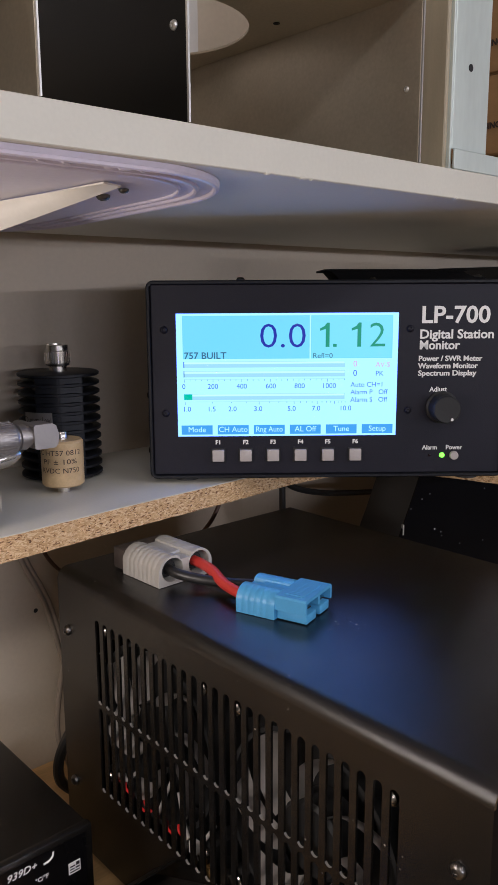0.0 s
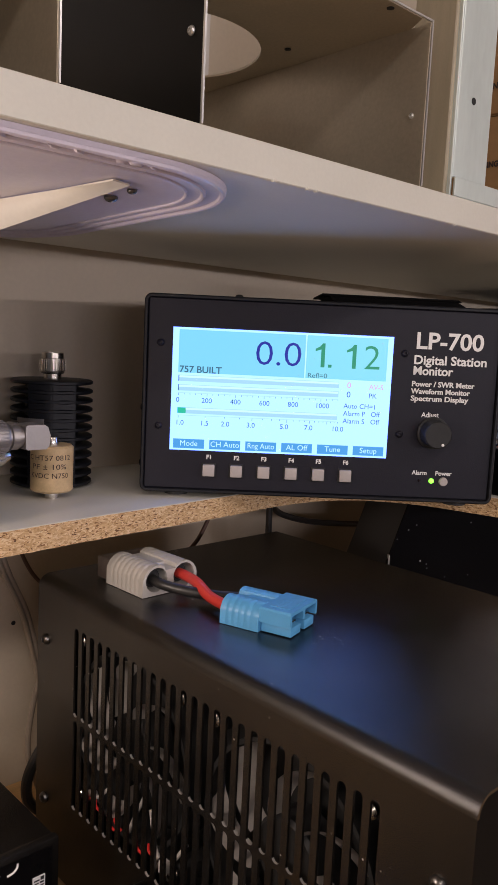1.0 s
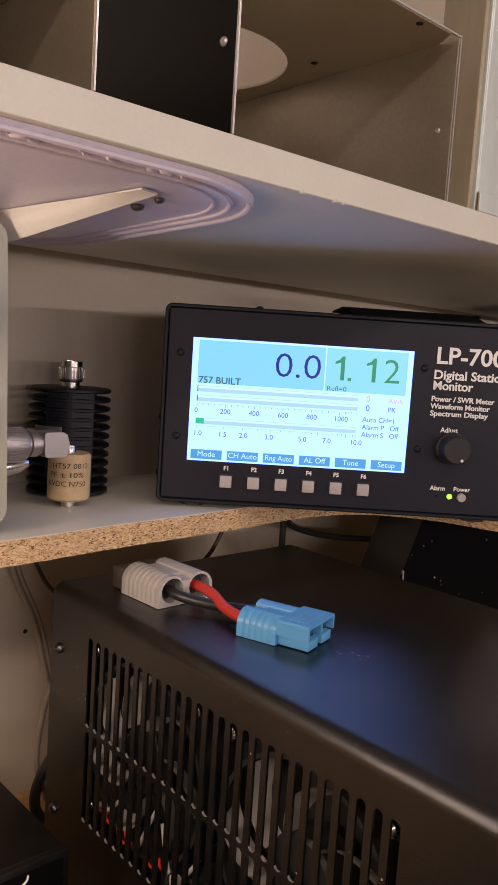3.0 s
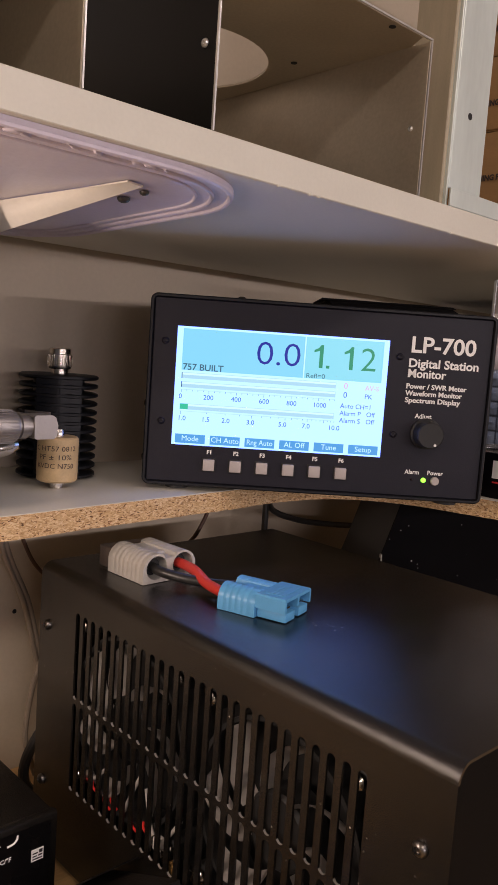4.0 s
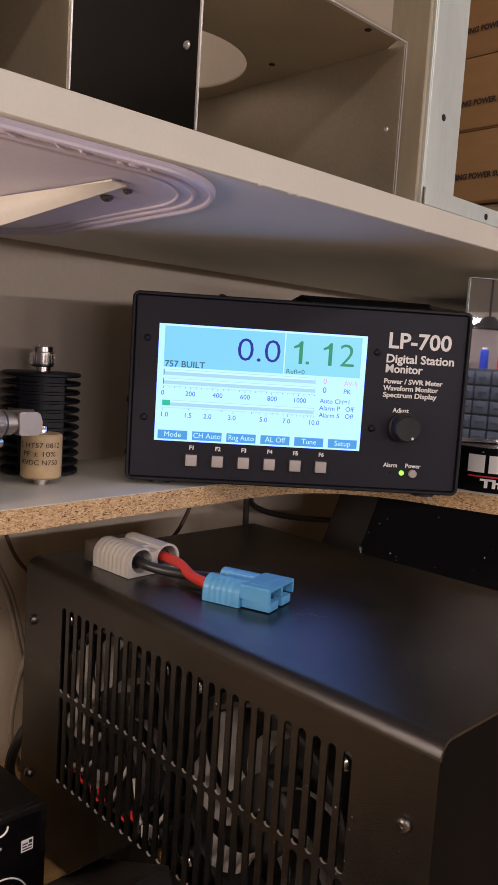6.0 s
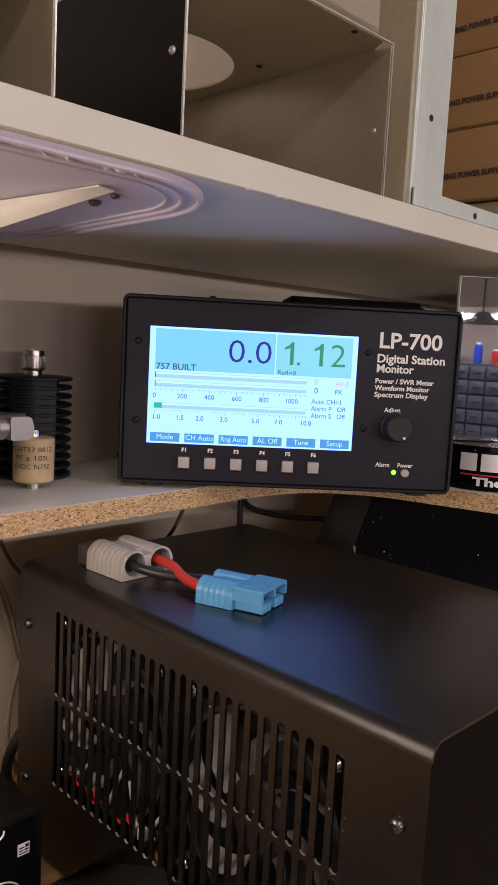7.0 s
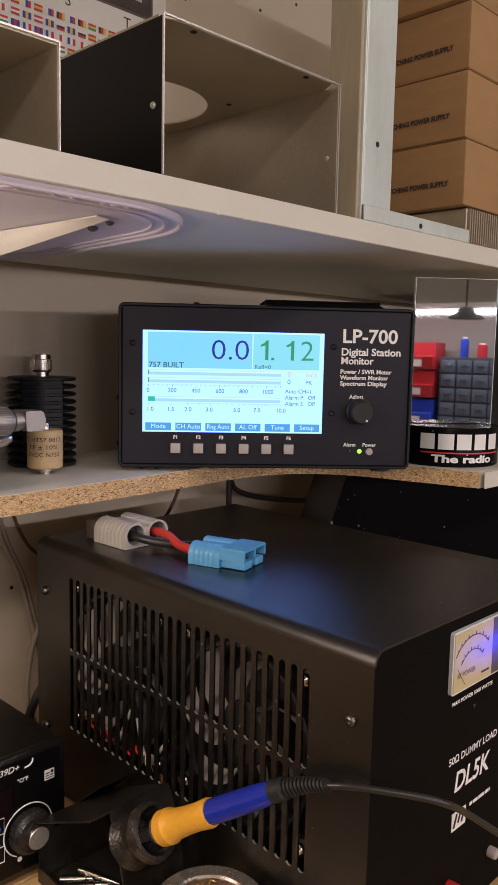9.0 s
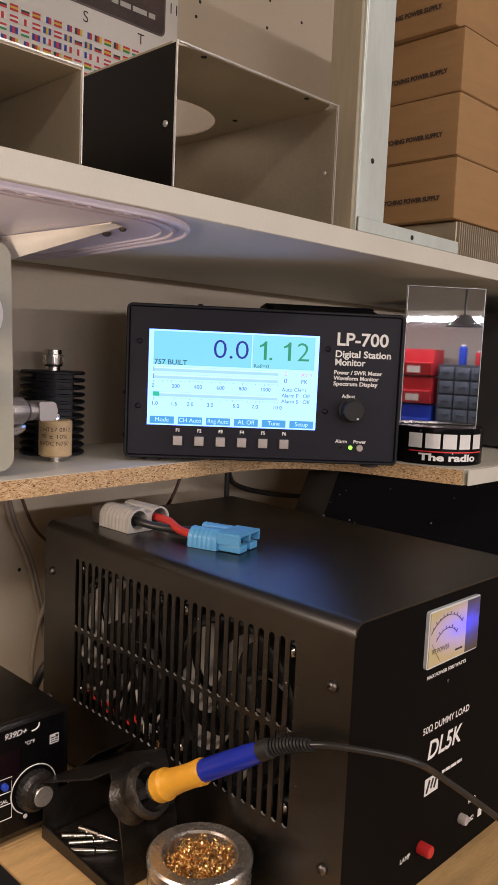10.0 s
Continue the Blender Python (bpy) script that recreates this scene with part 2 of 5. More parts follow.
def dial_material(name, base, plain, violet):
    """Cream meter paper lit from inside; the blue lamp spot is painted as emission."""
    m = material(name, base, 0.3, var=0.05, glow=(1.0, 0.80, 0.5), strength=0.2)
    nt = m.node_tree
    tc = nt.nodes.new("ShaderNodeTexCoord")
    mp = nt.nodes.new("ShaderNodeMapping")
    mp.inputs["Location"].default_value = (-0.372, -0.151, -0.1830)
    warp = nt.nodes.new("ShaderNodeTexNoise")
    warp.inputs["Scale"].default_value = 160
    ln = nt.nodes.new("ShaderNodeVectorMath")
    ln.operation = "LENGTH"
    mul = nt.nodes.new("ShaderNodeVectorMath")
    mul.operation = "MULTIPLY"
    mul.inputs[1].default_value = (0.55, 1.0, 1.6)
    add = nt.nodes.new("ShaderNodeMath")
    add.operation = "MULTIPLY_ADD"
    add.inputs[1].default_value = 0.010
    nt.links.new(tc.outputs["Object"], mp.inputs[0])
    nt.links.new(mp.outputs[0], mul.inputs[0])
    nt.links.new(mul.outputs[0], ln.inputs[0])
    nt.links.new(tc.outputs["Object"], warp.inputs["Vector"])
    nt.links.new(warp.outputs[0], add.inputs[0])
    nt.links.new(ln.outputs["Value"], add.inputs[2])
    ramp = nt.nodes.new("ShaderNodeValToRGB")
    e = ramp.color_ramp.elements
    e[0].position, e[0].color = 0.0100, (0.05, 0.06, 0.95, 1)
    e[1].position, e[1].color = 0.034, (*plain, 1)
    x = e.new(0.021)
    x.color = (*violet, 1)
    nt.links.new(add.outputs[0], ramp.inputs[0])
    b = nt.nodes["Principled BSDF"]
    nt.links.new(ramp.outputs[0], b.inputs["Emission Color"])
    b.inputs["Emission Strength"].default_value = 0.85
    return m


M_LENS = dial_material("lit_meter_dial", (0.42, 0.35, 0.20), (0.16, 0.115, 0.045), (0.20, 0.14, 0.45))
# the blue gleam across this cover is painted as a fading emission
M_COVER = dial_material("smoked_meter_cover", (0.08, 0.065, 0.055), (0.012, 0.010, 0.008), (0.03, 0.03, 0.22))
M_GREYP = material("grey_meter_cover", (0.10, 0.08, 0.07), 0.3, var=0.05)


def lit(name, colour, strength):
    return material(name, (0.02, 0.02, 0.02), 0.35, var=0.0, glow=colour, strength=strength)


S = 1.35
D_BG = lit("display_white", (0.43, 0.78, 2.3), S)
D_HEAD = lit("display_cyan", (0.19, 0.62, 0.74), S * 0.88)
D_HEAD2 = lit("display_green_cyan", (0.21, 0.66, 0.70), S * 0.88)
D_BAR = lit("display_bar_grey", (0.36, 0.66, 0.72), S * 0.85)
D_BARL = lit("display_bar_light", (0.52, 0.88, 0.95), S * 0.95)
D_NAVY = lit("display_navy", (0.001, 0.010, 0.22), S)
D_GREEN = lit("display_green", (0.003, 0.22, 0.10), S)
D_GREENB = lit("display_bright_green", (0.0, 0.42, 0.22), S)
D_TXT = lit("display_dark_text", (0.028, 0.10, 0.145), S)
D_PINK = lit("display_pink_text", (0.62, 0.30, 0.42), S)
D_BTN = lit("display_blue_button", (0.048, 0.27, 0.52), S)
D_BTXT = lit("display_button_text", (0.45, 0.78, 0.95), S)

# ---------------------------------------------------------------- building tools


def finish(me, mats, angle=35):
    for m in mats if isinstance(mats, (list, tuple)) else [mats]:
        me.materials.append(m)
    me.polygons.foreach_set("use_smooth", [True] * len(me.polygons))
    me.set_sharp_from_angle(angle=radians(angle))
    return me


def part(name, bm, mats, parent=None, label="", at=None, angle=35):
    me = bpy.data.meshes.new(name)
    bm.to_mesh(me)
    bm.free()
    finish(me, mats, angle)
    ob = new(name, me)
    if parent is not None:
        ob.parent = parent
    if at is not None:
        ob.matrix_basis = at
    if label:
        ob["label"] = label
    return ob


def thing(name, m, label, category, group="", kind=""):
    ob = new(name)
    ob.matrix_basis = m
    ob.empty_display_size = 0.02
    return tagged(ob, label, category, group, kind)


def box(x0, x1, y0, y1, z0, z1, bevel=0.0, seg=2, bm=None, m=None):
    bm = bm or bmesh.new()
    r = bmesh.ops.create_cube(bm, size=1.0)
    vs = r["verts"]
    for v in vs:
        v.co = Vector(((x0 + x1) / 2 + v.co.x * (x1 - x0), (y0 + y1) / 2 + v.co.y * (y1 - y0), (z0 + z1) / 2 + v.co.z * (z1 - z0)))
    if m is not None:
        bmesh.ops.transform(bm, matrix=m, verts=vs)
    if bevel > 0:
        es = list({e for v in vs for e in v.link_edges})
        bmesh.ops.bevel(bm, geom=es, offset=bevel, segments=seg, profile=0.5, affect="EDGES")
    return bm


def lathe(profile, seg=32, m=None, bm=None):
    """Turns (radius, height) pairs round z; open ends of radius 0 close by themselves."""
    bm = bm or bmesh.new()
    rings = []
    for r, h in profile:
        if r <= 1e-7:
            rings.append([bm.verts.new((0, 0, h))])
        else:
            rings.append([bm.verts.new((r * math.cos(2 * math.pi * i / seg), r * math.sin(2 * math.pi * i / seg), h)) for i in range(seg)])
    for a, b in zip(rings, rings[1:]):
        for i in range(seg):
            j = (i + 1) % seg
            if len(a) == 1 and len(b) == 1:
                continue
            if len(a) == 1:
                bm.faces.new((a[0], b[j], b[i]))
            elif len(b) == 1:
                bm.faces.new((a[i], a[j], b[0]))
            else:
                bm.faces.new((a[i], a[j], b[j], b[i]))
    vs = [v for ring in rings for v in ring]
    if m is not None:
        bmesh.ops.transform(bm, matrix=m, verts=vs)
    bmesh.ops.recalc_face_normals(bm, faces=list({f for v in vs for f in v.link_faces}))
    return bm


def catmull(pts, n=12):
    pts = [Vector(p) for p in pts]
    ext = [2 * pts[0] - pts[1]] + pts + [2 * pts[-1] - pts[-2]]
    out = []
    for i in range(1, len(ext) - 2):
        p0, p1, p2, p3 = ext[i - 1:i + 3]
        for k in range(n):
            t = k / n
            out.append(0.5 * (2 * p1 + (p2 - p0) * t + (2 * p0 - 5 * p1 + 4 * p2 - p3) * t * t + (3 * p1 - p0 - 3 * p2 + p3) * t ** 3))
    return out + [pts[-1]]


def tube(pts, r, seg=10, n=10, bm=None, smooth=True):
    bm = bm or bmesh.new()
    path = catmull(pts, n) if smooth else [Vector(p) for p in pts]
    side = Vector((0, 0, 1))
    rings = []
    for i, p in enumerate(path):
        d = (path[min(i + 1, len(path) - 1)] - path[max(i - 1, 0)]).normalized()
        u = side - d * side.dot(d)
        if u.length < 1e-3:
            u = Vector((1, 0, 0)) - d * d.x
        u.normalize()
        side = u
        w = d.cross(u)
        rings.append([bm.verts.new(p + r * (math.cos(2 * math.pi * k / seg) * u + math.sin(2 * math.pi * k / seg) * w)) for k in range(seg)])
    for a, b in zip(rings, rings[1:]):
        for k in range(seg):
            j = (k + 1) % seg
            bm.faces.new((a[k], a[j], b[j], b[k]))
    bm.faces.new(list(reversed(rings[0])))
    bm.faces.new(rings[-1])
    return bm


def prism(outline, axis, a, b, bm=None):
    """Extrudes a flat outline (pairs) along an axis from a to b."""
    bm = bm or bmesh.new()

    def at(p, h):
        return {"x": (h, p[0], p[1]), "y": (p[0], h, p[1]), "z": (p[0], p[1], h)}[axis]

    lo = [bm.verts.new(at(p, a)) for p in outline]
    hi = [bm.verts.new(at(p, b)) for p in outline]
    fs = [bm.faces.new(lo), bm.faces.new(list(reversed(hi)))]
    for i in range(len(outline)):
        j = (i + 1) % len(outline)
        fs.append(bm.faces.new((lo[i], hi[i], hi[j], lo[j])))
    bmesh.ops.recalc_face_normals(bm, faces=fs)
    return bm


def rounded(w, h, r, n=6, x0=0.0, y0=0.0):
    out = []
    for cx, cy, a0 in ((w - r, h - r, 0), (r, h - r, 90), (r, r, 180), (w - r, r, 270)):
        for k in range(n + 1):
            a = radians(a0 + 90 * k / n)
            out.append((x0 + cx + r * math.cos(a), y0 + cy + r * math.sin(a)))
    return out


def text_mesh(name, s, size, mat, parent, m, align="LEFT", width=None, bold=0.0, depth=0.0, shear=0.0):
    """Lettering in the built-in font; size is the height of a capital, width squeezes the line to a length."""
    cu = bpy.data.curves.new(name, "FONT")
    cu.body, cu.size, cu.align_x, cu.offset, cu.extrude, cu.shear, cu.resolution_u = s, size / 0.69, align, bold, depth, shear, 3
    tmp = new(name, cu)
    dg = bpy.context.evaluated_depsgraph_get()
    me = bpy.data.meshes.new_from_object(tmp.evaluated_get(dg))
    bpy.data.objects.remove(tmp)
    bpy.data.curves.remove(cu)
    xs = [v.co.x for v in me.vertices]
    if width and xs:
        k = width / max(1e-6, max(xs) - min(xs))
        for v in me.vertices:
            v.co.x *= k
    me.materials.clear()
    me.materials.append(mat)
    ob = new(name, me)
    ob.parent = parent
    ob.matrix_basis = m
    return ob


def screw(parent, m, r=0.003, mat=None, name="screw"):
    bm = lathe([(r, 0), (r, r * 0.25), (r * 0.75, r * 0.6), (r * 0.45, r * 0.72), (r * 0.4, r * 0.45), (0, r * 0.4)], 14, m)
    return part(name, bm, mat or M_SCREW, parent)


def bars(parent, m, w, h, mat, rows=1, name="lettering"):
    bm = bmesh.new()
    for i in range(rows):
        x = 0.0
        k = 0
        while x < w * 0.98:
            d = min(w - x, h * (1.6 + (k * 37 % 5) * 0.5))
            box(x, x + d, 0, h, 0, 0.0002, bm=bm, m=Matrix.Translation((0, -i * h * 1.8, 0)))
            x += d + h * 0.5
            k += 1
    ob = part(name, bm, mat, parent)
    ob.matrix_basis = m
    return ob


FACE_Y = pose(0, 0, 0, 90, 0, 0)       # flat lettering stood up, read from -y
FACE_X = pose(0, 0, 0, 90, 0, -90)     # flat lettering stood up, read from -x

# ---------------------------------------------------------------- the room
WALL_Y, BENCH_Z, SHELF_Z = 0.585, 1.018, 1.278


def setting(name, bm, mat, label, category):
    return tagged(part(name, bm, mat), label, category, kind="structure")


setting("wall_north", box(-2.4, 2.6, WALL_Y, WALL_Y + 0.12, 0, 2.5), M_WALL, "beige painted wall board with small screw holes", "wall")
setting("wall_south", box(-2.4, 2.6, -2.92, -2.8, 0, 2.5), M_ROOM, "pale painted far workshop wall", "wall")
setting("wall_west", box(-2.52, -2.4, -2.92, WALL_Y + 0.12, 0, 2.5), M_ROOM, "pale painted side wall", "wall")
setting("wall_east", box(2.6, 2.72, -2.92, WALL_Y + 0.12, 0, 2.5), M_ROOM, "pale painted side wall", "wall")
setting("floor", box(-2.52, 2.72, -2.92, WALL_Y + 0.12, -0.1, 0), M_FLOOR, "grey concrete workshop floor", "floor")
setting("ceiling", box(-2.52, 2.72, -2.92, WALL_Y + 0.12, 2.5, 2.6), M_CEIL, "white painted ceiling", "ceiling")

for x, y in ((0.75, -1.25), (-1.0, -1.15)):
    lamp = thing("ceiling_light", pose(x, y, 2.5), "white ceiling batten with a lit warm tube", "lamp", "ceiling lights")
    part("housing", box(-0.68, 0.68, -0.05, 0.05, -0.04, 0, 0.005), M_CEIL, lamp)
    part("tube", tube([(-0.64, 0, -0.052), (0.64, 0, -0.052)], 0.012, smooth=False), M_TUBE, lamp)

# small holes in the wall board
hole_mat = M_BLACKIN
for x, z in ((0.485, 1.745), (0.597, 1.768), (0.658, 1.793), (0.49, 1.762), (0.748, 1.84), (0.60, 1.80), (0.279, 1.156)):
    setting("trim", lathe([(0, 0.0004), (0.0017, 0.0004), (0.0021, -0.0003)], 12,
                          Matrix.Translation((x, WALL_Y, z)) @ pose(0, 0, 0, 90, 0, 0)), hole_mat, "dark drilled screw hole in the wall board", "hole")

# work bench
bench = thing("work_bench", pose(0.3, 0.2, BENCH_Z), "varnished pine work bench with knots", "bench")
for i in range(7):
    y0 = -0.335 + i * 0.103
    part("plank", box(-1.6, 1.6, y0, y0 + 0.1018, -0.038, 0, 0.0012, 1), M_BENCH, bench)
for x in (-1.4, 1.4):
    for y in (-0.26, 0.33):
        part("leg", box(x - 0.04, x + 0.04, y - 0.04, y + 0.04, -BENCH_Z, -0.038, 0.003), M_BENCH, bench)
for x, y, r in ((0.235, -0.045, 0.008), (0.12, -0.16, 0.006), (0.30, -0.10, 0.005)):
    part("knot", lathe([(r, 0), (r * 0.9, 0.0004), (r * 0.5, 0.0005), (0, 0.0004)], 18, pose(x, y, 0, 0, 0, 25) @ Matrix.Diagonal((1.9, 1, 1, 1))),
         material("dark_pine_knot", (0.16, 0.07, 0.025), 0.5, var=0.3, scale=160), bench)

# lower shelf: laminated chipboard with a raw, curved cut-out in its front
edge = catmull([(-0.70, 0.400, 0), (-0.2, 0.408, 0), (0.06, 0.416, 0), (0.18, 0.4205, 0), (0.26, 0.4275, 0), (0.365, 0.434, 0), (0.44, 0.440, 0),
                (0.495, 0.428, 0), (0.532, 0.388, 0), (0.548, 0.335, 0), (0.562, 0.278, 0), (0.566, 0.266, 0)], 14)
low = thing("lower_shelf", pose(0, 0, 0), "white laminated chipboard shelf with a raw curved cut edge", "shelf", kind="structure")
outline = [(p.x, p.y) for p in edge] + [(1.6, 0.262), (1.6, WALL_Y - 0.001), (-0.70, WALL_Y - 0.001)]
part("board", prism(outline, "z", SHELF_Z - 0.015, SHELF_Z), M_LAM, low)
bm = bmesh.new()
rows = []
for k in range(9):
    z = SHELF_Z - 0.0003 - 0.0146 * k / 8
    row = []
    fine = []
    for a, b in zip(edge, edge[1:]):
        for j in range(4):
            fine.append(a.lerp(b, j / 4))
    for i, p in enumerate(fine):
        q = fine[min(i + 1, len(fine) - 1)] - fine[max(i - 1, 0)]
        n = Vector((q.y, -q.x, 0)).normalized()
        d = 0.0009 + 0.0007 * noise.noise(Vector((p.x * 260, p.y * 260, z * 420)))
        row.append(bm.verts.new(p + n * d + Vector((0, 0, z))))
    rows.append(row)
for a, b in zip(rows, rows[1:]):
    for i in range(len(a) - 1):
        bm.faces.new((a[i], a[i + 1], b[i + 1], b[i]))
part("raw_edge", bm, M_CHIP, low, "raw sawn chipboard edge with flaky chips")
part("edge_band", box(0.5665, 1.6, 0.2605, 0.262, SHELF_Z - 0.015, SHELF_Z, 0.0004, 1), M_LAM, low, "white plastic edge band")

# upper shelf, which sags a little towards the wall
UP = pose(0, 0.291, 1.4818, -1.7, 0, 0)
UPL = pose(0, 0.291, 1.4818, 0, 0, 0)
DEEP = 0.289
up = thing("upper_shelf", UP, "white laminated shelf board with scuffed front edge", "shelf", kind="structure")
part("board", box(-0.70, 1.6, 0.0012, DEEP, -0.0165, 0, 0.0006, 1), M_LAM, up)
bm = bmesh.new()
box(-0.70, 1.6, 0, 0.0012, -0.0165, 0, 0.0004, 1, bm=bm)
part("edge_band", bm, M_LAM, up, "white plastic edge band, nicked along its lower corner")
for x, w in ((0.285, 0.004), (0.292, 0.002), (0.262, 0.003), (0.415, 0.003)):
    part("edge_nick", box(x, x + w, -0.0004, 0.002, -0.0170, -0.0152, 0.0006, 1), M_LAM, up, "chipped bit of edge band")

# plastic sheet stuck under the upper shelf
film = thing("plastic_tray", UP @ pose(0, 0, -0.0166), "cloudy clear plastic tray stuck under the upper shelf", "tray")


def tray_outline(inset):
    return rounded(0.540 - 2 * inset, 0.268 - 2 * inset, 0.074 - inset, 16, -0.2625 + inset, 0.0045 + inset)


part("sheet", prism(tray_outline(0), "z", -0.0022, 0), M_FILM, film)
for inset, r in ((0.0018, 0.0017), (0.0115, 0.0014), (0.0200, 0.0010)):
    o = tray_outline(inset)
    bm = tube([(x, y, -0.0024) for x, y in o] + [(o[0][0], o[0][1], -0.0024)], r, 8, smooth=False)
    part("rim", bm, M_FILM, film, "moulded rim of the plastic tray")
bm = bmesh.new()
for i in range(46):
    x = -0.05 + i * 0.0058 + random.uniform(-0.003, 0.003)
    y = 0.0165 + random.uniform(-0.0035, 0.0035)
    r = random.uniform(0.0007, 0.0020)
    lathe([(0, -r * 0.8), (r * 0.7, -r * 0.6), (r, 0)], 7, pose(x, y, -0.0022, 0, 0, random.uniform(-30, 30)) @ Matrix.Diagonal((2.4, 1, 1, 1)), bm)
part("glue", bm, M_FILM, film, "lumpy dried glue along the tray")
screw(film, pose(0.2250, 0.081, -0.0026, 180), 0.0036)
screw(film, pose(0.2230, 0.059, -0.0026, 180), 0.0026)
bm = bmesh.new()
N = 16
grid = []
for i in range(N + 1):
    t = i / N
    up_ = Vector((0.2025 - 0.019 * t, 0.044 + 0.130 * t, -0.0028))
    lo_ = up_ + Vector((0.009 - 0.006 * t, 0.006 * t, -0.0008 - 0.0185 * t))
    row = []
    for k in range(7):
        u = k / 6
        bulge = 0.0030 * t * math.sin(math.pi * u)
        row.append(bm.verts.new(up_.lerp(lo_, u) + Vector((-1.0, 0.0, -0.2)) * bulge))
    grid.append(row)
for a, b in zip(grid, grid[1:]):
    for k in range(6):
        bm.faces.new((a[k], a[k + 1], b[k + 1], b[k]))
bmesh.ops.recalc_face_normals(bm, faces=bm.faces)
bmesh.ops.solidify(bm, geom=list(bm.faces), thickness=0.0009)
part("flap", bm, M_FLAP, film, "folded white plastic flap hanging from a screw")

# ---------------------------------------------------------------- station monitor
MW, MH, MD = 0.249, 0.1385, 0.115
mon = thing("station_monitor", pose(0.3195, 0.4675, SHELF_Z, 0, 0, -41.0),
            "black metal station monitor with a lit display, on the shelf", "meter")
Z0 = 0.0035
case = box(-0.0025, MW - 0.0005, 0.0205, MD, Z0 + 0.0005, Z0 + MH - 0.0005, 0.0048, 4)
part("case", case, M_ANOD, mon, "folded black case")
part("front_panel", box(-0.0003, MW - 0.0027, -0.0015, 0.0035, Z0 + 0.0027, Z0 + MH - 0.0027, 0.0006, 1), M_PANEL, mon, "anthracite front panel")
bm = bmesh.new()
rings = []
for o, y in ((rounded(MW + 0.003, MH, 0.0052, 6, -0.003, Z0), 0.02), (rounded(MW + 0.003, MH, 0.0052, 6, -0.003, Z0), -0.0030),
             (rounded(MW + 0.0014, MH - 0.0016, 0.0046, 6, -0.0022, Z0 + 0.0008), -0.0040),
             (rounded(MW - 0.0014, MH - 0.0044, 0.0030, 6, -0.0008, Z0 + 0.0022), -0.0040),
             (rounded(MW - 0.0022, MH - 0.0052, 0.0026, 6, -0.0004, Z0 + 0.0026), -0.0032),
             (rounded(MW - 0.0022, MH - 0.0052, 0.0026, 6, -0.0004, Z0 + 0.0026), 0.0030)):
    rings.append([bm.verts.new((px, y, pz)) for px, pz in o])
for a, b in zip(rings, rings[1:]):
    for k in range(len(a)):
        j = (k + 1) % len(a)
        bm.faces.new((a[k], a[j], b[j], b[k]))
bmesh.ops.recalc_face_normals(bm, faces=bm.faces)
part("case_lip", bm, M_ANOD, mon, "black rounded lip of the case round the panel")
for x in (0.022, MW - 0.022):
    for y in (0.014, MD - 0.012):
        part("foot", lathe([(0.0085, 0), (0.0085, 0.002), (0.0075, Z0 + 0.0005), (0, Z0 + 0.0005)], 18, Matrix.Translation((x, y, 0))), M_RUB, mon, "round rubber foot")
OUT = -0.0015
for x, z in ((0.0088, 1.3865), (0.0088, 1.3285), (0.1795, 1.3865), (0.1795, 1.3295)):
    screw(mon, pose(x, OUT, z - SHELF_Z, 90), 0.0026, M_PANEL)
screw(mon, pose(0.062, 0.011, Z0 + MH), 0.003, M_BLACK)
screw(mon, pose(-0.0029, 0.010, 0.062, 0, -90), 0.003, M_BLACK)
screw(mon, pose(-0.0029, 0.010, 0.022, 0, -90), 0.003, M_BLACK)
screw(mon, pose(0.158, 0.03, Z0 + MH), 0.0028, M_BLACK)
SX, SZ, SW, SH = 0.0172, 1.3118 - SHELF_Z, 0.154, 0.0858
disp = part("display", box(SX, SX + SW, OUT - 0.0004, OUT + 0.001, SZ, SZ + SH), D_BG, mon, "lit white and cyan display")


def flat(name, u0, u1, v0, v1, mat, lift=1):
    y = OUT - 0.0004 - 0.00008 * lift
    bm = bmesh.new()
    bm.faces.new([bm.verts.new((SX + SW * u, y, SZ + SH * (1 - v))) for u, v in ((u0, v1), (u1, v1), (u1, v0), (u0, v0))])
    return part(name, bm, mat, disp)


def put(s, u, v, size, mat, align="LEFT", width=None, bold=0.0):
    return text_mesh("lettering", s, size * SH, mat, disp, Matrix.Translation((SX + SW * u, OUT - 0.0004 - 0.00035, SZ + SH * (1 - v))) @ FACE_Y,
                     align, width * SW if width else None, bold)


flat("field", 0.028, 0.600, 0.018, 0.365, D_HEAD)
flat("field", 0.606, 0.975, 0.018, 0.365, D_HEAD2)
put("0.0", 0.370, 0.275, 0.194, D_NAVY, width=0.205, bold=-0.0002)
for u in (0.672, 0.815):
    one = [(u, 0.272), (u + 0.0175, 0.272), (u + 0.0175, 0.078), (u + 0.006, 0.078), (u - 0.006, 0.105), (u - 0.026, 0.124), (u - 0.026, 0.143), (u, 0.128)]
    part("lettering", prism([(SX + SW * a, SZ + SH * (1 - b)) for a, b in one], "y", OUT - 0.00076, OUT - 0.0006), D_GREEN, disp)
flat("lettering", 0.706, 0.722, 0.248, 0.272, D_GREEN, 4)
put("2", 0.864, 0.272, 0.194, D_GREEN, width=0.070, bold=-0.0002)
put("757 BUILT", 0.033, 0.362, 0.052, D_TXT, width=0.19, bold=0.0001)
put("Refl=0", 0.614, 0.360, 0.038, D_TXT, width=0.088)
for v in (0.385, 0.462, 0.648):
    flat("bar_frame", 0.030, 0.762, v, v + 0.050, D_BAR, 1)
    flat("bar_field", 0.032, 0.760, v + 0.004, v + 0.020, D_BARL, 2)
flat("level_bar", 0.030, 0.034, 0.385, 0.435, D_TXT, 3)
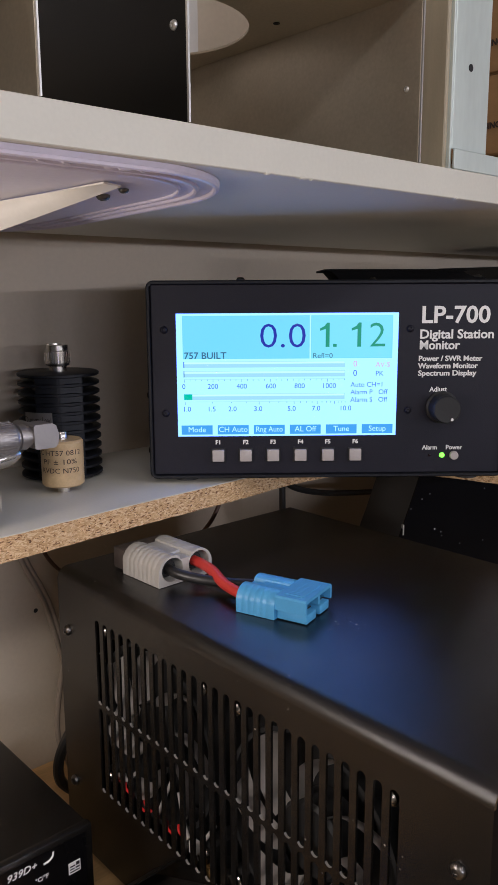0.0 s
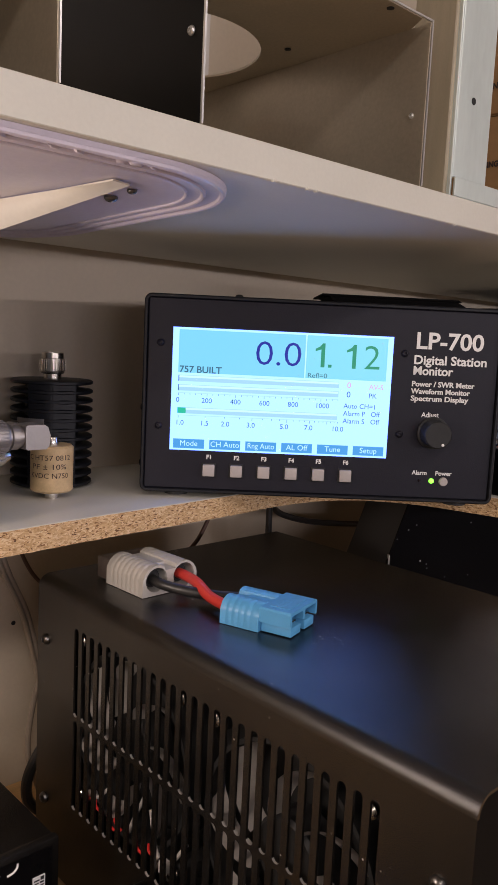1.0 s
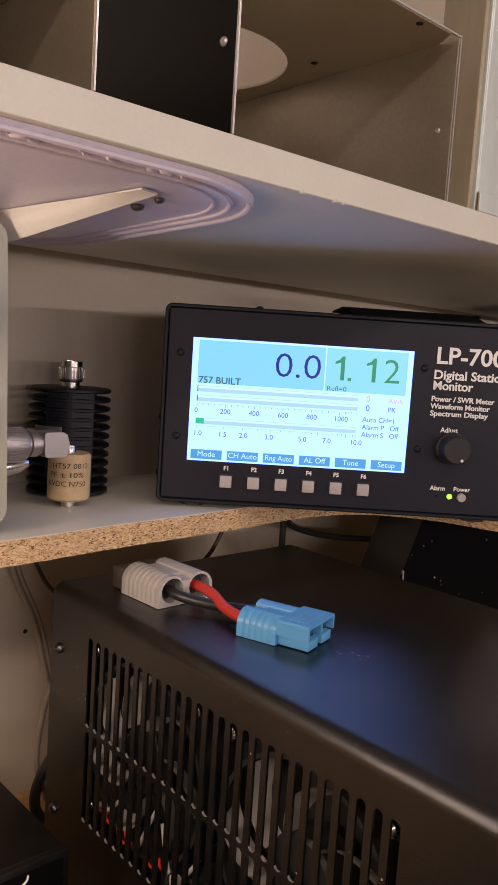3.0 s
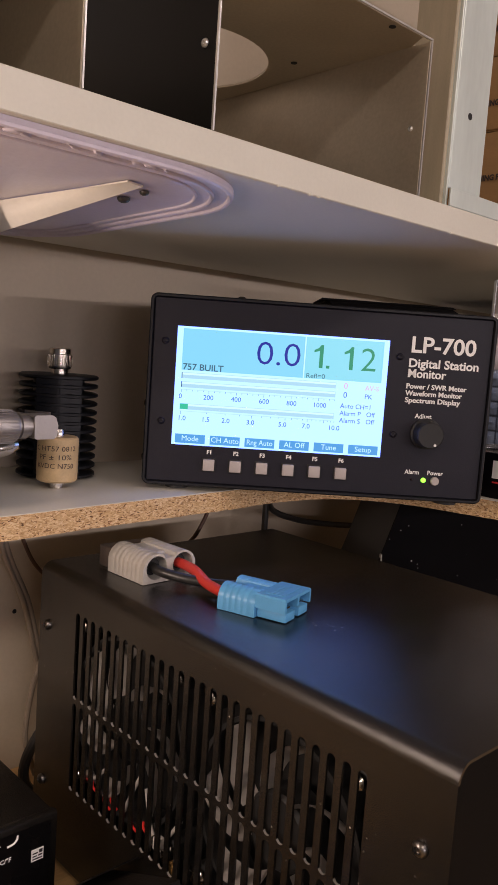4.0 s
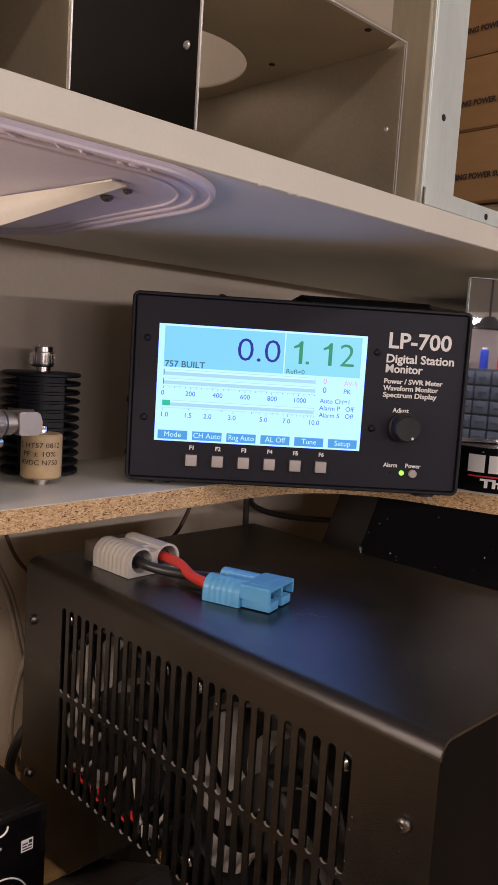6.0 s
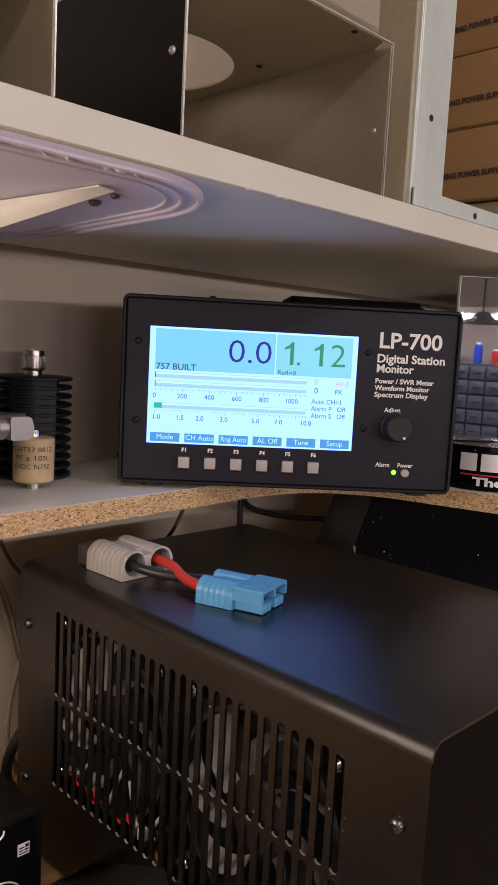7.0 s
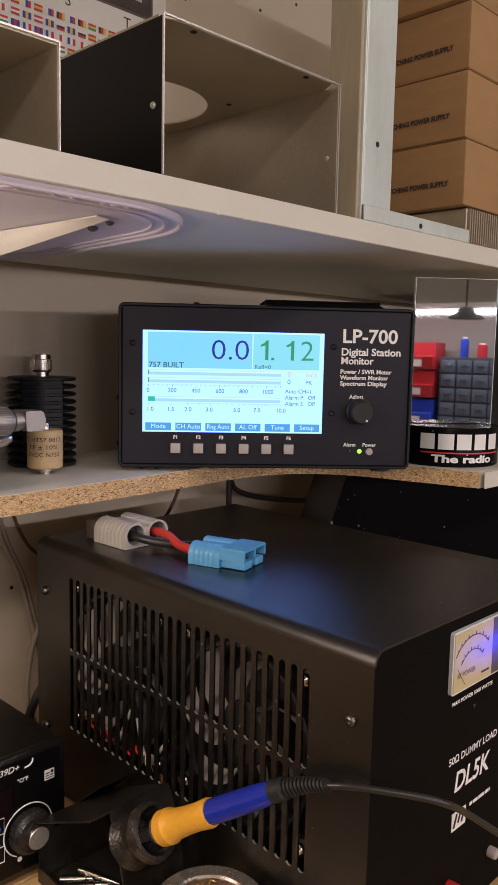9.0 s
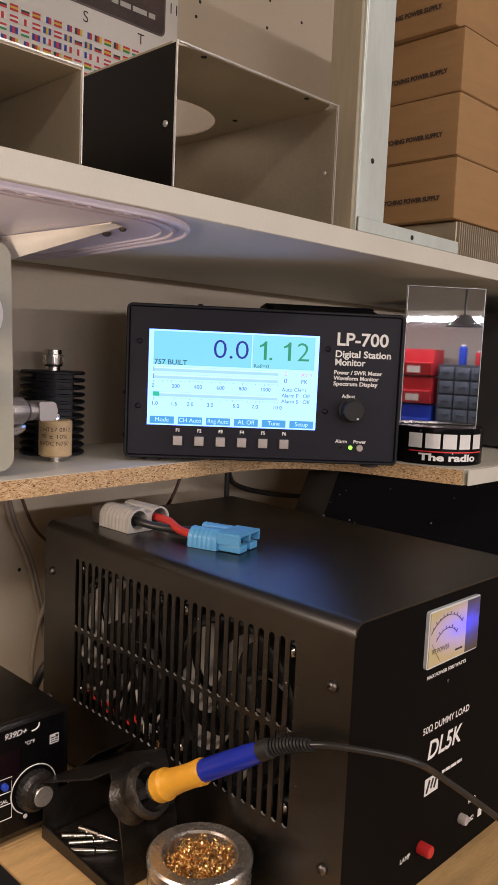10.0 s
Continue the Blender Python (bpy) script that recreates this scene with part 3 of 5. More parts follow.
flat("level_bar", 0.030, 0.034, 0.462, 0.512, D_TXT, 3)
flat("level_bar", 0.030, 0.068, 0.650, 0.696, D_GREENB, 3)
flat("tick_line", 0.030, 0.762, 0.528, 0.531, D_BAR, 1)
flat("tick_line", 0.030, 0.762, 0.712, 0.715, D_BAR, 1)
for k in range(29):
    u = 0.032 + k * 0.026
    flat("tick", u, u + 0.0018, 0.531, 0.553 if k % 5 == 0 else 0.543, D_TXT, 2)
for k in range(20):
    u = 0.034 + 0.73 * math.log10(1 + 9 * k / 19)
    flat("tick", u, u + 0.0018, 0.715, 0.738 if k % 4 == 0 else 0.727, D_TXT, 2)
for s, u in (("0", 0.030), ("200", 0.162), ("400", 0.293), ("600", 0.425), ("800", 0.556), ("1000", 0.690)):
    put(s, u, 0.606, 0.040, D_TXT, "CENTER")
for s, u in (("1.0", 0.042), ("1.5", 0.155), ("2.0", 0.25), ("3.0", 0.367), ("5.0", 0.52), ("7.0", 0.632), ("10.0", 0.766)):
    put(s, u, 0.792, 0.040, D_TXT, "CENTER")
put("0", 0.808, 0.432, 0.048, D_PINK, "CENTER")
put("AV-S", 0.90, 0.436, 0.040, D_PINK)
put("0", 0.808, 0.508, 0.048, D_TXT, "CENTER")
put("PK", 0.90, 0.508, 0.040, D_TXT)
put("Auto CH=1", 0.788, 0.598, 0.040, D_TXT, width=0.145)
put("Alarm P   Off", 0.788, 0.660, 0.040, D_TXT, width=0.170)
put("Alarm S   Off", 0.788, 0.722, 0.040, D_TXT, width=0.170)
for k, s in enumerate(("Mode", "CH Auto", "Rng Auto", "AL Off", "Tune", "Setup")):
    u = 0.016 + k * 0.1655
    flat("soft_key", u, u + 0.142, 0.908, 0.985, D_BTN, 1)
    put(s, u + 0.071, 0.964, 0.044, D_BTXT, "CENTER", 0.122 if len(s) > 7 else None)


def sign(s, x, z, size, width=None, align="LEFT", bold=0.00024, proud=0.0003):
    return text_mesh("lettering", s, size, M_WHITE, mon, Matrix.Translation((x, OUT - proud, z - SHELF_Z)) @ FACE_Y, align, width, bold)


sign("LP-700", 0.1865, 1.3905, 0.0112, 0.0475, bold=0.00035)
sign("Digital Station", 0.1860, 1.3797, 0.0060, 0.0515)
for dx in (0.0, 0.00022):
    sign("Monitor", 0.1859 + dx, 1.3722, 0.0060, 0.028, bold=0.00014, proud=0.0003 + dx)
for k, (s, w) in enumerate((("Power / SWR Meter", 0.0445), ("Waveform Monitor", 0.042), ("Spectrum Display", 0.041))):
    for dx in (0.0, 0.00018):
        sign(s, 0.1857 + dx, 1.3640 - 0.0051 * k, 0.0036, w, bold=0.00010, proud=0.0003 + dx)
sign("Adjust", 0.2005, 1.3425, 0.0034, 0.0125, "CENTER", 0.0001)
sign("Alarm", 0.1960, 1.3010, 0.0031, 0.0108, "CENTER", 0.0001)
sign("Power", 0.2133, 1.3010, 0.0031, 0.0118, "CENTER", 0.0001)
KN = pose(0.2035, OUT, 1.3315 - SHELF_Z, 90)
knob = part("knob", lathe([(0.0115, 0), (0.0115, 0.002), (0.0102, 0.003), (0.0096, 0.0145), (0.0088, 0.0155), (0, 0.0152)], 36, KN), M_RUB, mon, "black adjusting knob")
part("pointer", lathe([(0.0011, 0.0156), (0.0009, 0.0159), (0, 0.016)], 8, KN @ Matrix.Translation((0.0035, -0.0068, 0))), M_WHITE, knob)
for k in range(6):
    x = SX + 0.0282 + k * 0.01945
    part("key_frame", box(x - 0.0052, x + 0.0052, OUT - 0.0006, OUT, 0.0148, 0.0252, 0.0003, 1), M_RUB, mon)
    part("key", box(x - 0.0042, x + 0.0042, OUT - 0.0032, OUT, 0.0158, 0.0242, 0.0007, 2), M_KEY, mon, "grey square key")
    sign("F%d" % (k + 1), x, 1.3060, 0.0029, None, "CENTER", 0.00015)
part("indicator", lathe([(0.0019, 0), (0.0017, 0.001), (0.001, 0.0017), (0, 0.0019)], 14, pose(0.2050, OUT, 1.2968 - SHELF_Z, 90)), M_LED, mon, "lit green indicator")
part("indicator", lathe([(0.001, 0), (0.0008, 0.0006), (0, 0.0008)], 12, pose(0.1962, OUT, 1.2968 - SHELF_Z, 90)), M_LEDOFF, mon, "unlit red indicator")
part("power_button", lathe([(0.0032, 0), (0.003, 0.0018), (0.0026, 0.0022), (0, 0.0022)], 20, pose(0.2135, OUT, 1.2966 - SHELF_Z, 90)), M_KEY, mon, "round grey power button")

# flat black box with a sloped end, lying on the monitor
flatbox = thing("set_top_box", pose(0.3195, 0.4675, SHELF_Z + Z0 + MH, 0, 0, -41.0) @ pose(0.131, 0.05, 0.0003), "flat black plastic box with a sloped end, lying on the monitor", "electronics box")
part("body", prism([(0.006, 0), (0.000, 0.0066), (0.0985, 0.0062), (0.1060, 0.0022), (0.1160, 0.0018), (0.1160, 0)], "y", 0.001, 0.062), M_FRONT, flatbox)
part("lid", prism([(-0.006, 0.0068), (-0.0055, 0.0083), (0.0985, 0.0079), (0.1015, 0.0064), (0.0985, 0.0064)], "y", 0, 0.063), M_FRONT, flatbox, "thin overhanging black lid")
part("lead", tube([(0.114, 0.03, 0.002), (0.128, 0.055, 0.003), (0.140, 0.100, 0.001)], 0.0018), M_CABLE, flatbox)

# ---------------------------------------------------------------- dummy load cabinet
DX0, DX1, DY0, DY1, DZ0, DZ1 = 0.2475, 0.480, 0.150, 0.4845, 0.006, 0.2095
dl = thing("dummy_load", pose(0, 0, BENCH_Z), "large black powder-coated dummy load cabinet with slotted sides, on the bench", "electronics cabinet")
TH, RR = 0.0014, 0.0085
SLOT_Y0, SLOT_N, PITCH, SLW = 0.1960, 27, 0.00917, 0.0051
ROWS_Z = ((1.1455 - BENCH_Z, 1.2045 - BENCH_Z), (1.0815 - BENCH_Z, 1.1428 - BENCH_Z))


def slotted_side(x, inward):
    """A sheet wall across x with two rows of rounded slots cut through it."""
    bm = bmesh.new()
    zt, zb = DZ1 - RR, DZ0
    ya, yb = SLOT_Y0 - PITCH / 2, SLOT_Y0 + PITCH * (SLOT_N - 0.5)

    def quad(y0, y1, z0, z1):
        bm.faces.new([bm.verts.new((x, y, z)) for y, z in ((y0, z0), (y1, z0), (y1, z1), (y0, z1))])

    top, bot = ROWS_Z[0][1] + 0.002, ROWS_Z[1][0] - 0.002
    mid = (ROWS_Z[0][0] + ROWS_Z[1][1]) / 2
    quad(DY0, ya, zb, zt)
    quad(yb, DY1, zb, zt)
    quad(ya, yb, top, zt)
    quad(ya, yb, zb, bot)
    r = SLW / 2
    for (za, zc), lo, hi in ((ROWS_Z[0], mid, top), (ROWS_Z[1], bot, mid)):
        for k in range(SLOT_N):
            cy = SLOT_Y0 + k * PITCH
            inner, outer = [], []
            n = 4
            for s in range(4 * n):
                a = 2 * math.pi * s / (4 * n)
                c, sn = math.cos(a), math.sin(a)
                inner.append((cy + r * c, (zc - r + r * sn) if sn > 1e-6 or (abs(sn) < 1e-6) else (za + r + r * sn)))
                big = max(abs(c), abs(sn))
                oy = cy + PITCH / 2 * c / big
                oz = (hi if sn > 0 else lo) if abs(sn) >= abs(c) - 1e-6 else (zc - r + (hi - zc + r) * abs(sn) / big if sn >= 0 else za + r - (za + r - lo) * abs(sn) / big)
                outer.append((oy, oz))
            ins, outs, io, oo = [], [], [], []
            for s in range(4 * n):
                ins.append(inner[s])
                outs.append(outer[s])
                if s in (0, 2 * n):
                    extra = ((inner[s][0], za + r), (outer[s][0], za + r))
                    if s == 0:
                        first = extra
                    else:
                        ins.append(extra[0])
                        outs.append(extra[1])
            ins.append(first[0])
            outs.append(first[1])
            vi = [bm.verts.new((x, *p)) for p in ins]
            vo = [bm.verts.new((x, *p)) for p in outs]
            vd = [bm.verts.new((x + inward * TH, *p)) for p in ins]
            for s in range(len(ins)):
                j = (s + 1) % len(ins)
                bm.faces.new((vi[s], vi[j], vo[j], vo[s]))
                wall = bm.faces.new((vd[s], vd[j], vi[j], vi[s]))
                # only the bottom of each slot gets the pale highlight colour
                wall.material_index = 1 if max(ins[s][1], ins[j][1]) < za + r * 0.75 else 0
    bmesh.ops.remove_doubles(bm, verts=bm.verts, dist=0.00002)
    bm.normal_update()
    for f in bm.faces:
        if abs(f.normal.x) > 0.9 and f.normal.x * inward > 0:
            f.normal_flip()
    return bm


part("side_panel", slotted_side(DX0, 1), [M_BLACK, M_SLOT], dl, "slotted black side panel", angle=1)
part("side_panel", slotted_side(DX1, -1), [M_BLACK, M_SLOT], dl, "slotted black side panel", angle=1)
arc = [(RR - RR * math.cos(radians(a)), -RR + RR * math.sin(radians(a))) for a in range(0, 91, 10)]
prof = [(DX0 + dx, DZ1 + dz) for dx, dz in arc] + [(DX1 - dx, DZ1 + dz) for dx, dz in reversed(arc)]
inner = [(DX0 + TH + dx * 0.85, DZ1 - TH + dz * 0.85) for dx, dz in arc] + [(DX1 - TH - dx * 0.85, DZ1 - TH + dz * 0.85) for dx, dz in reversed(arc)]
part("top_cover", prism(prof + inner[::-1], "y", DY0, DY1), M_BLACK, dl, "black top cover with rolled edges and dust")
fr = [(DX0 + 0.0012, DZ0), (DX1 - 0.0012, DZ0)] + [(DX1 - 0.0012 - dx, DZ1 - 0.0012 + dz) for dx, dz in arc] + [(DX0 + 0.0012 + dx, DZ1 - 0.0012 + dz) for dx, dz in reversed(arc)]
FY = DY0 + 0.0016
part("front_panel", prism(fr, "y", FY, FY + 0.003), M_FRONT, dl, "black front panel with white lettering")
part("back_panel", prism(fr, "y", DY1 - 0.004, DY1 - 0.001), M_BLACK, dl)
part("base_plate", box(DX0 + 0.001, DX1 - 0.001, DY0 + 0.002, DY1 - 0.002, DZ0 + 0.0002, DZ0 + 0.002), M_BLACKIN, dl)
for x in (DX0 + 0.025, DX1 - 0.025):
    for y in (DY0 + 0.025, DY1 - 0.025):
        part("foot", lathe([(0.009, 0), (0.010, DZ0), (0, DZ0)], 16, Matrix.Translation((x, y, 0))), M_RUB, dl)
for y, z in ((0.164, 1.1855), (0.164, 1.070), (0.473, 1.1855), (0.473, 1.072)):
    screw(dl, pose(DX0, y, z - BENCH_Z, 0, -90), 0.0037)
# inside: two fans on a bulkhead, resistors and wiring
part("bulkhead", box(DX0 + 0.040, DX0 + 0.042, DY0 + 0.02, DY1 - 0.02, DZ0 + 0.002, DZ1 - 0.012), M_BLACKIN, dl)
FZ = 0.1225
for cy in (0.2555, 0.3875):
    fan = part("fan", lathe([(0.059, -0.012), (0.059, 0.012), (0.0565, 0.012), (0.0565, -0.012), (0.059, -0.012)], 40, pose(DX0 + 0.021, cy, FZ, 0, 90)), M_BLADE, dl, "black cooling fan with pale blades")
    part("hub", lathe([(0.021, -0.008), (0.021, 0.008), (0.019, 0.010), (0, 0.010)], 26, pose(DX0 + 0.021, cy, FZ, 0, -90)), M_BLADE, fan)
    for k in range(7):
        bm = bmesh.new()
        n = 10
        pr = []
        for i in range(n + 1):
            r = 0.021 + 0.0345 * i / n
            for s, a in ((-1, -5.0), (0, 0.5), (1, 5.0 + 3 * i / n)):
                t = radians(a + k * 360 / 7 + 38 * (i / n) ** 1.4 + (20 if cy < 0.3 else 0))
                pr.append(bm.verts.new((s * 0.0055 + (0.0015 if s == 0 else 0), r * math.cos(t), r * math.sin(t))))
        for i in range(n):
            for c in (0, 1):
                bm.faces.new((pr[3 * i + c], pr[3 * i + c + 1], pr[3 * i + c + 4], pr[3 * i + c + 3]))
        bmesh.ops.solidify(bm, geom=list(bm.faces), thickness=0.0010)
        part("blade", bm, M_FAN, fan, "", Matrix.Translation((DX0 + 0.0125, cy, FZ)))
    for dy in (-0.0515, 0.0515):
        for dz in (-0.0525, 0.0525):
            part("fan_bolt", lathe([(0.0040, 0), (0.0040, 0.002), (0.0025, 0.0036), (0, 0.004)], 12, pose(DX0 + 0.0092, cy + dy, FZ + dz, 0, -90)), M_STEEL, dl, "bright fan bolt")
            part("fan_corner", box(DX0 + 0.010, DX0 + 0.033, cy + dy - 0.006, cy + dy + 0.006, FZ + dz - 0.006, FZ + dz + 0.006, 0.003), M_BLADE, dl)
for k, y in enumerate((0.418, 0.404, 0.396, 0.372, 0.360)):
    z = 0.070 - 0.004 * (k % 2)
    part("red_lead", tube([(DX0 + 0.0085, y - 0.005, z - 0.002), (DX0 + 0.0070, y, z + 0.0015), (DX0 + 0.0095, y + 0.004, z + 0.003)], 0.0008, 8, 5), M_LEADGLOW, dl, "red insulated lead with a faint glow added to its colour")
for y0, z0, y1, z1 in ((0.340, 0.062, 0.365, 0.094), (0.350, 0.066, 0.330, 0.090), (0.385, 0.070, 0.372, 0.098), (0.424, 0.078, 0.410, 0.086)):
    part("grey_lead", tube([(DX0 + 0.010, y0, z0), (DX0 + 0.0075, (y0 + y1) / 2, (z0 + z1) / 2 - 0.004), (DX0 + 0.011, y1, z1)], 0.0012, 8, 6), M_FAN, dl, "pale insulated lead")
for y, z, mat in ((0.350, 0.069, M_STEEL), (0.343, 0.072, M_FAN), (0.335, 0.068, M_STEEL), (0.425, 0.078, M_STEEL), (0.328, 0.064, M_BRASS), (0.312, 0.070, M_STEEL)):
    part("terminal", box(DX0 + 0.003, DX0 + 0.008, y - 0.0028, y + 0.0028, z - 0.004, z + 0.004, 0.0008), mat, dl)


def dl_text(s, x, z, size, width=None, align="LEFT", shear=0.0, bold=0.0001):
    return text_mesh("lettering", s, size, M_WHITE, dl, Matrix.Translation((x, FY - 0.0003, z - BENCH_Z)) @ FACE_Y, align, width, bold, 0.0, shear)


meter = part("meter", prism(rounded(0.0660, 0.0390, 0.002, 3, 0.3258, 1.1792 - BENCH_Z), "y", FY - 0.0025, FY - 0.0001), M_ACRED, dl, "analogue power meter with blue lit scale")
part("dial", box(0.3270, 0.3732, FY - 0.0031, FY - 0.0026, 1.1804 - BENCH_Z, 1.2170 - BENCH_Z), M_LENS, meter, "cream meter dial")
part("cover", box(0.3736, 0.3906, FY - 0.0031, FY - 0.0026, 1.1804 - BENCH_Z, 1.2170 - BENCH_Z), M_COVER, meter, "smoked cover with a blue lamp gleam painted into its emission")
bm = bmesh.new()
for r, n, w in ((0.0262, 40, 0.0004), (0.0172, 30, 0.0003)):
    for k in range(n):
        a = radians(46 + 92 * k / (n - 1))
        c = Vector((0.3480 + r * math.cos(a), FY - 0.0034, 1.1862 - BENCH_Z + r * math.sin(a)))
        box(-0.0010, 0.0010, -0.0001, 0.0001, -w / 2, w / 2, bm=bm, m=Matrix.Translation(c) @ pose(0, 0, 0, 0, -(math.degrees(a) - 90), 0))
        if k % 4 == 0:
            long = 0.0022 if k % 8 == 0 else 0.0013
            c2 = Vector((0.3480 + (r + long / 2) * math.cos(a), FY - 0.0034, 1.1862 - BENCH_Z + (r + long / 2) * math.sin(a)))
            box(-0.0002, 0.0002, -0.0001, 0.0001, -long / 2, long / 2, bm=bm, m=Matrix.Translation(c2) @ pose(0, 0, 0, 0, -(math.degrees(a) - 90), 0))
part("scale", bm, M_INK, meter, "fine black double scale")
part("needle", tube([(0.3295, FY - 0.0036, 1.1960 - BENCH_Z), (0.3400, FY - 0.0036, 1.1830 - BENCH_Z)], 0.00014, 5, smooth=False), M_INK, meter, "thin black needle at rest")
bars(meter, Matrix.Translation((0.3600, FY - 0.0034, 1.1850 - BENCH_Z)) @ FACE_Y, 0.009, 0.0012, M_INK)
text_mesh("lettering", "RF POWER", 0.0032, M_INK, meter, Matrix.Translation((0.3305, FY - 0.0034, 1.1890 - BENCH_Z)) @ FACE_Y, "LEFT", 0.021)
dl_text("MAX POWER 5000 WATTS", 0.3315, 1.1705, 0.0024, 0.050)
screw(dl, pose(0.359, FY, 1.1630 - BENCH_Z, 90), 0.0016, M_BLACK)
dl_text("50\u03a9 DUMMY LOAD", 0.3312, 1.1322, 0.0047, 0.0605)
dl_text("DL5K", 0.3385, 1.1125, 0.0125, 0.0445, shear=0.18, bold=0.0004)
part("badge", box(0.3385, 0.3555, FY - 0.0003, FY, 1.0865 - BENCH_Z, 1.0985 - BENCH_Z), M_WHITE, dl, "small white and black maker's badge")
for k in range(3):
    part("badge_stroke", box(-0.0010, 0.0010, -0.0001, 0.0001, -0.0045 + 0.002 * k % 0.003, 0.0045, m=Matrix.Translation((0.3425 + 0.0045 * k, FY - 0.0004, 1.0925 - BENCH_Z)) @ pose(0, 0, 0, 0, 22, 0)), M_BLACKIN, dl)
bars(dl, Matrix.Translation((0.3600, FY - 0.0001, 1.0955 - BENCH_Z)) @ FACE_Y, 0.027, 0.0022, M_WHITE)
part("push_button", lathe([(0.0038, 0), (0.0038, 0.0045), (0.0033, 0.0055), (0, 0.0055)], 20, pose(0.3915, FY, 1.0500 - BENCH_Z, 90)), M_KEY, dl, "round grey push button")
dl_text("50\u03a9", 0.4020, 1.0415, 0.0035, 0.009)
dl_text("600\u03a9", 0.4010, 1.0570, 0.0030, 0.011)
part("symbol", box(0.4180, 0.4235, FY - 0.0003, FY, 1.0400 - BENCH_Z, 1.0460 - BENCH_Z), M_WHITE, dl)
part("lamp_button", lathe([(0.0044, 0), (0.0044, 0.0075), (0.0039, 0.0088), (0, 0.0088)], 24, pose(0.3380, FY, 1.0510 - BENCH_Z, 90)), M_REDK, dl, "red lamp push button")
dl_text("LAMP", 0.3135, 1.0490, 0.0034, 0.012)

# ---------------------------------------------------------------- power connectors on the cabinet
TOP = BENCH_Z + DZ1


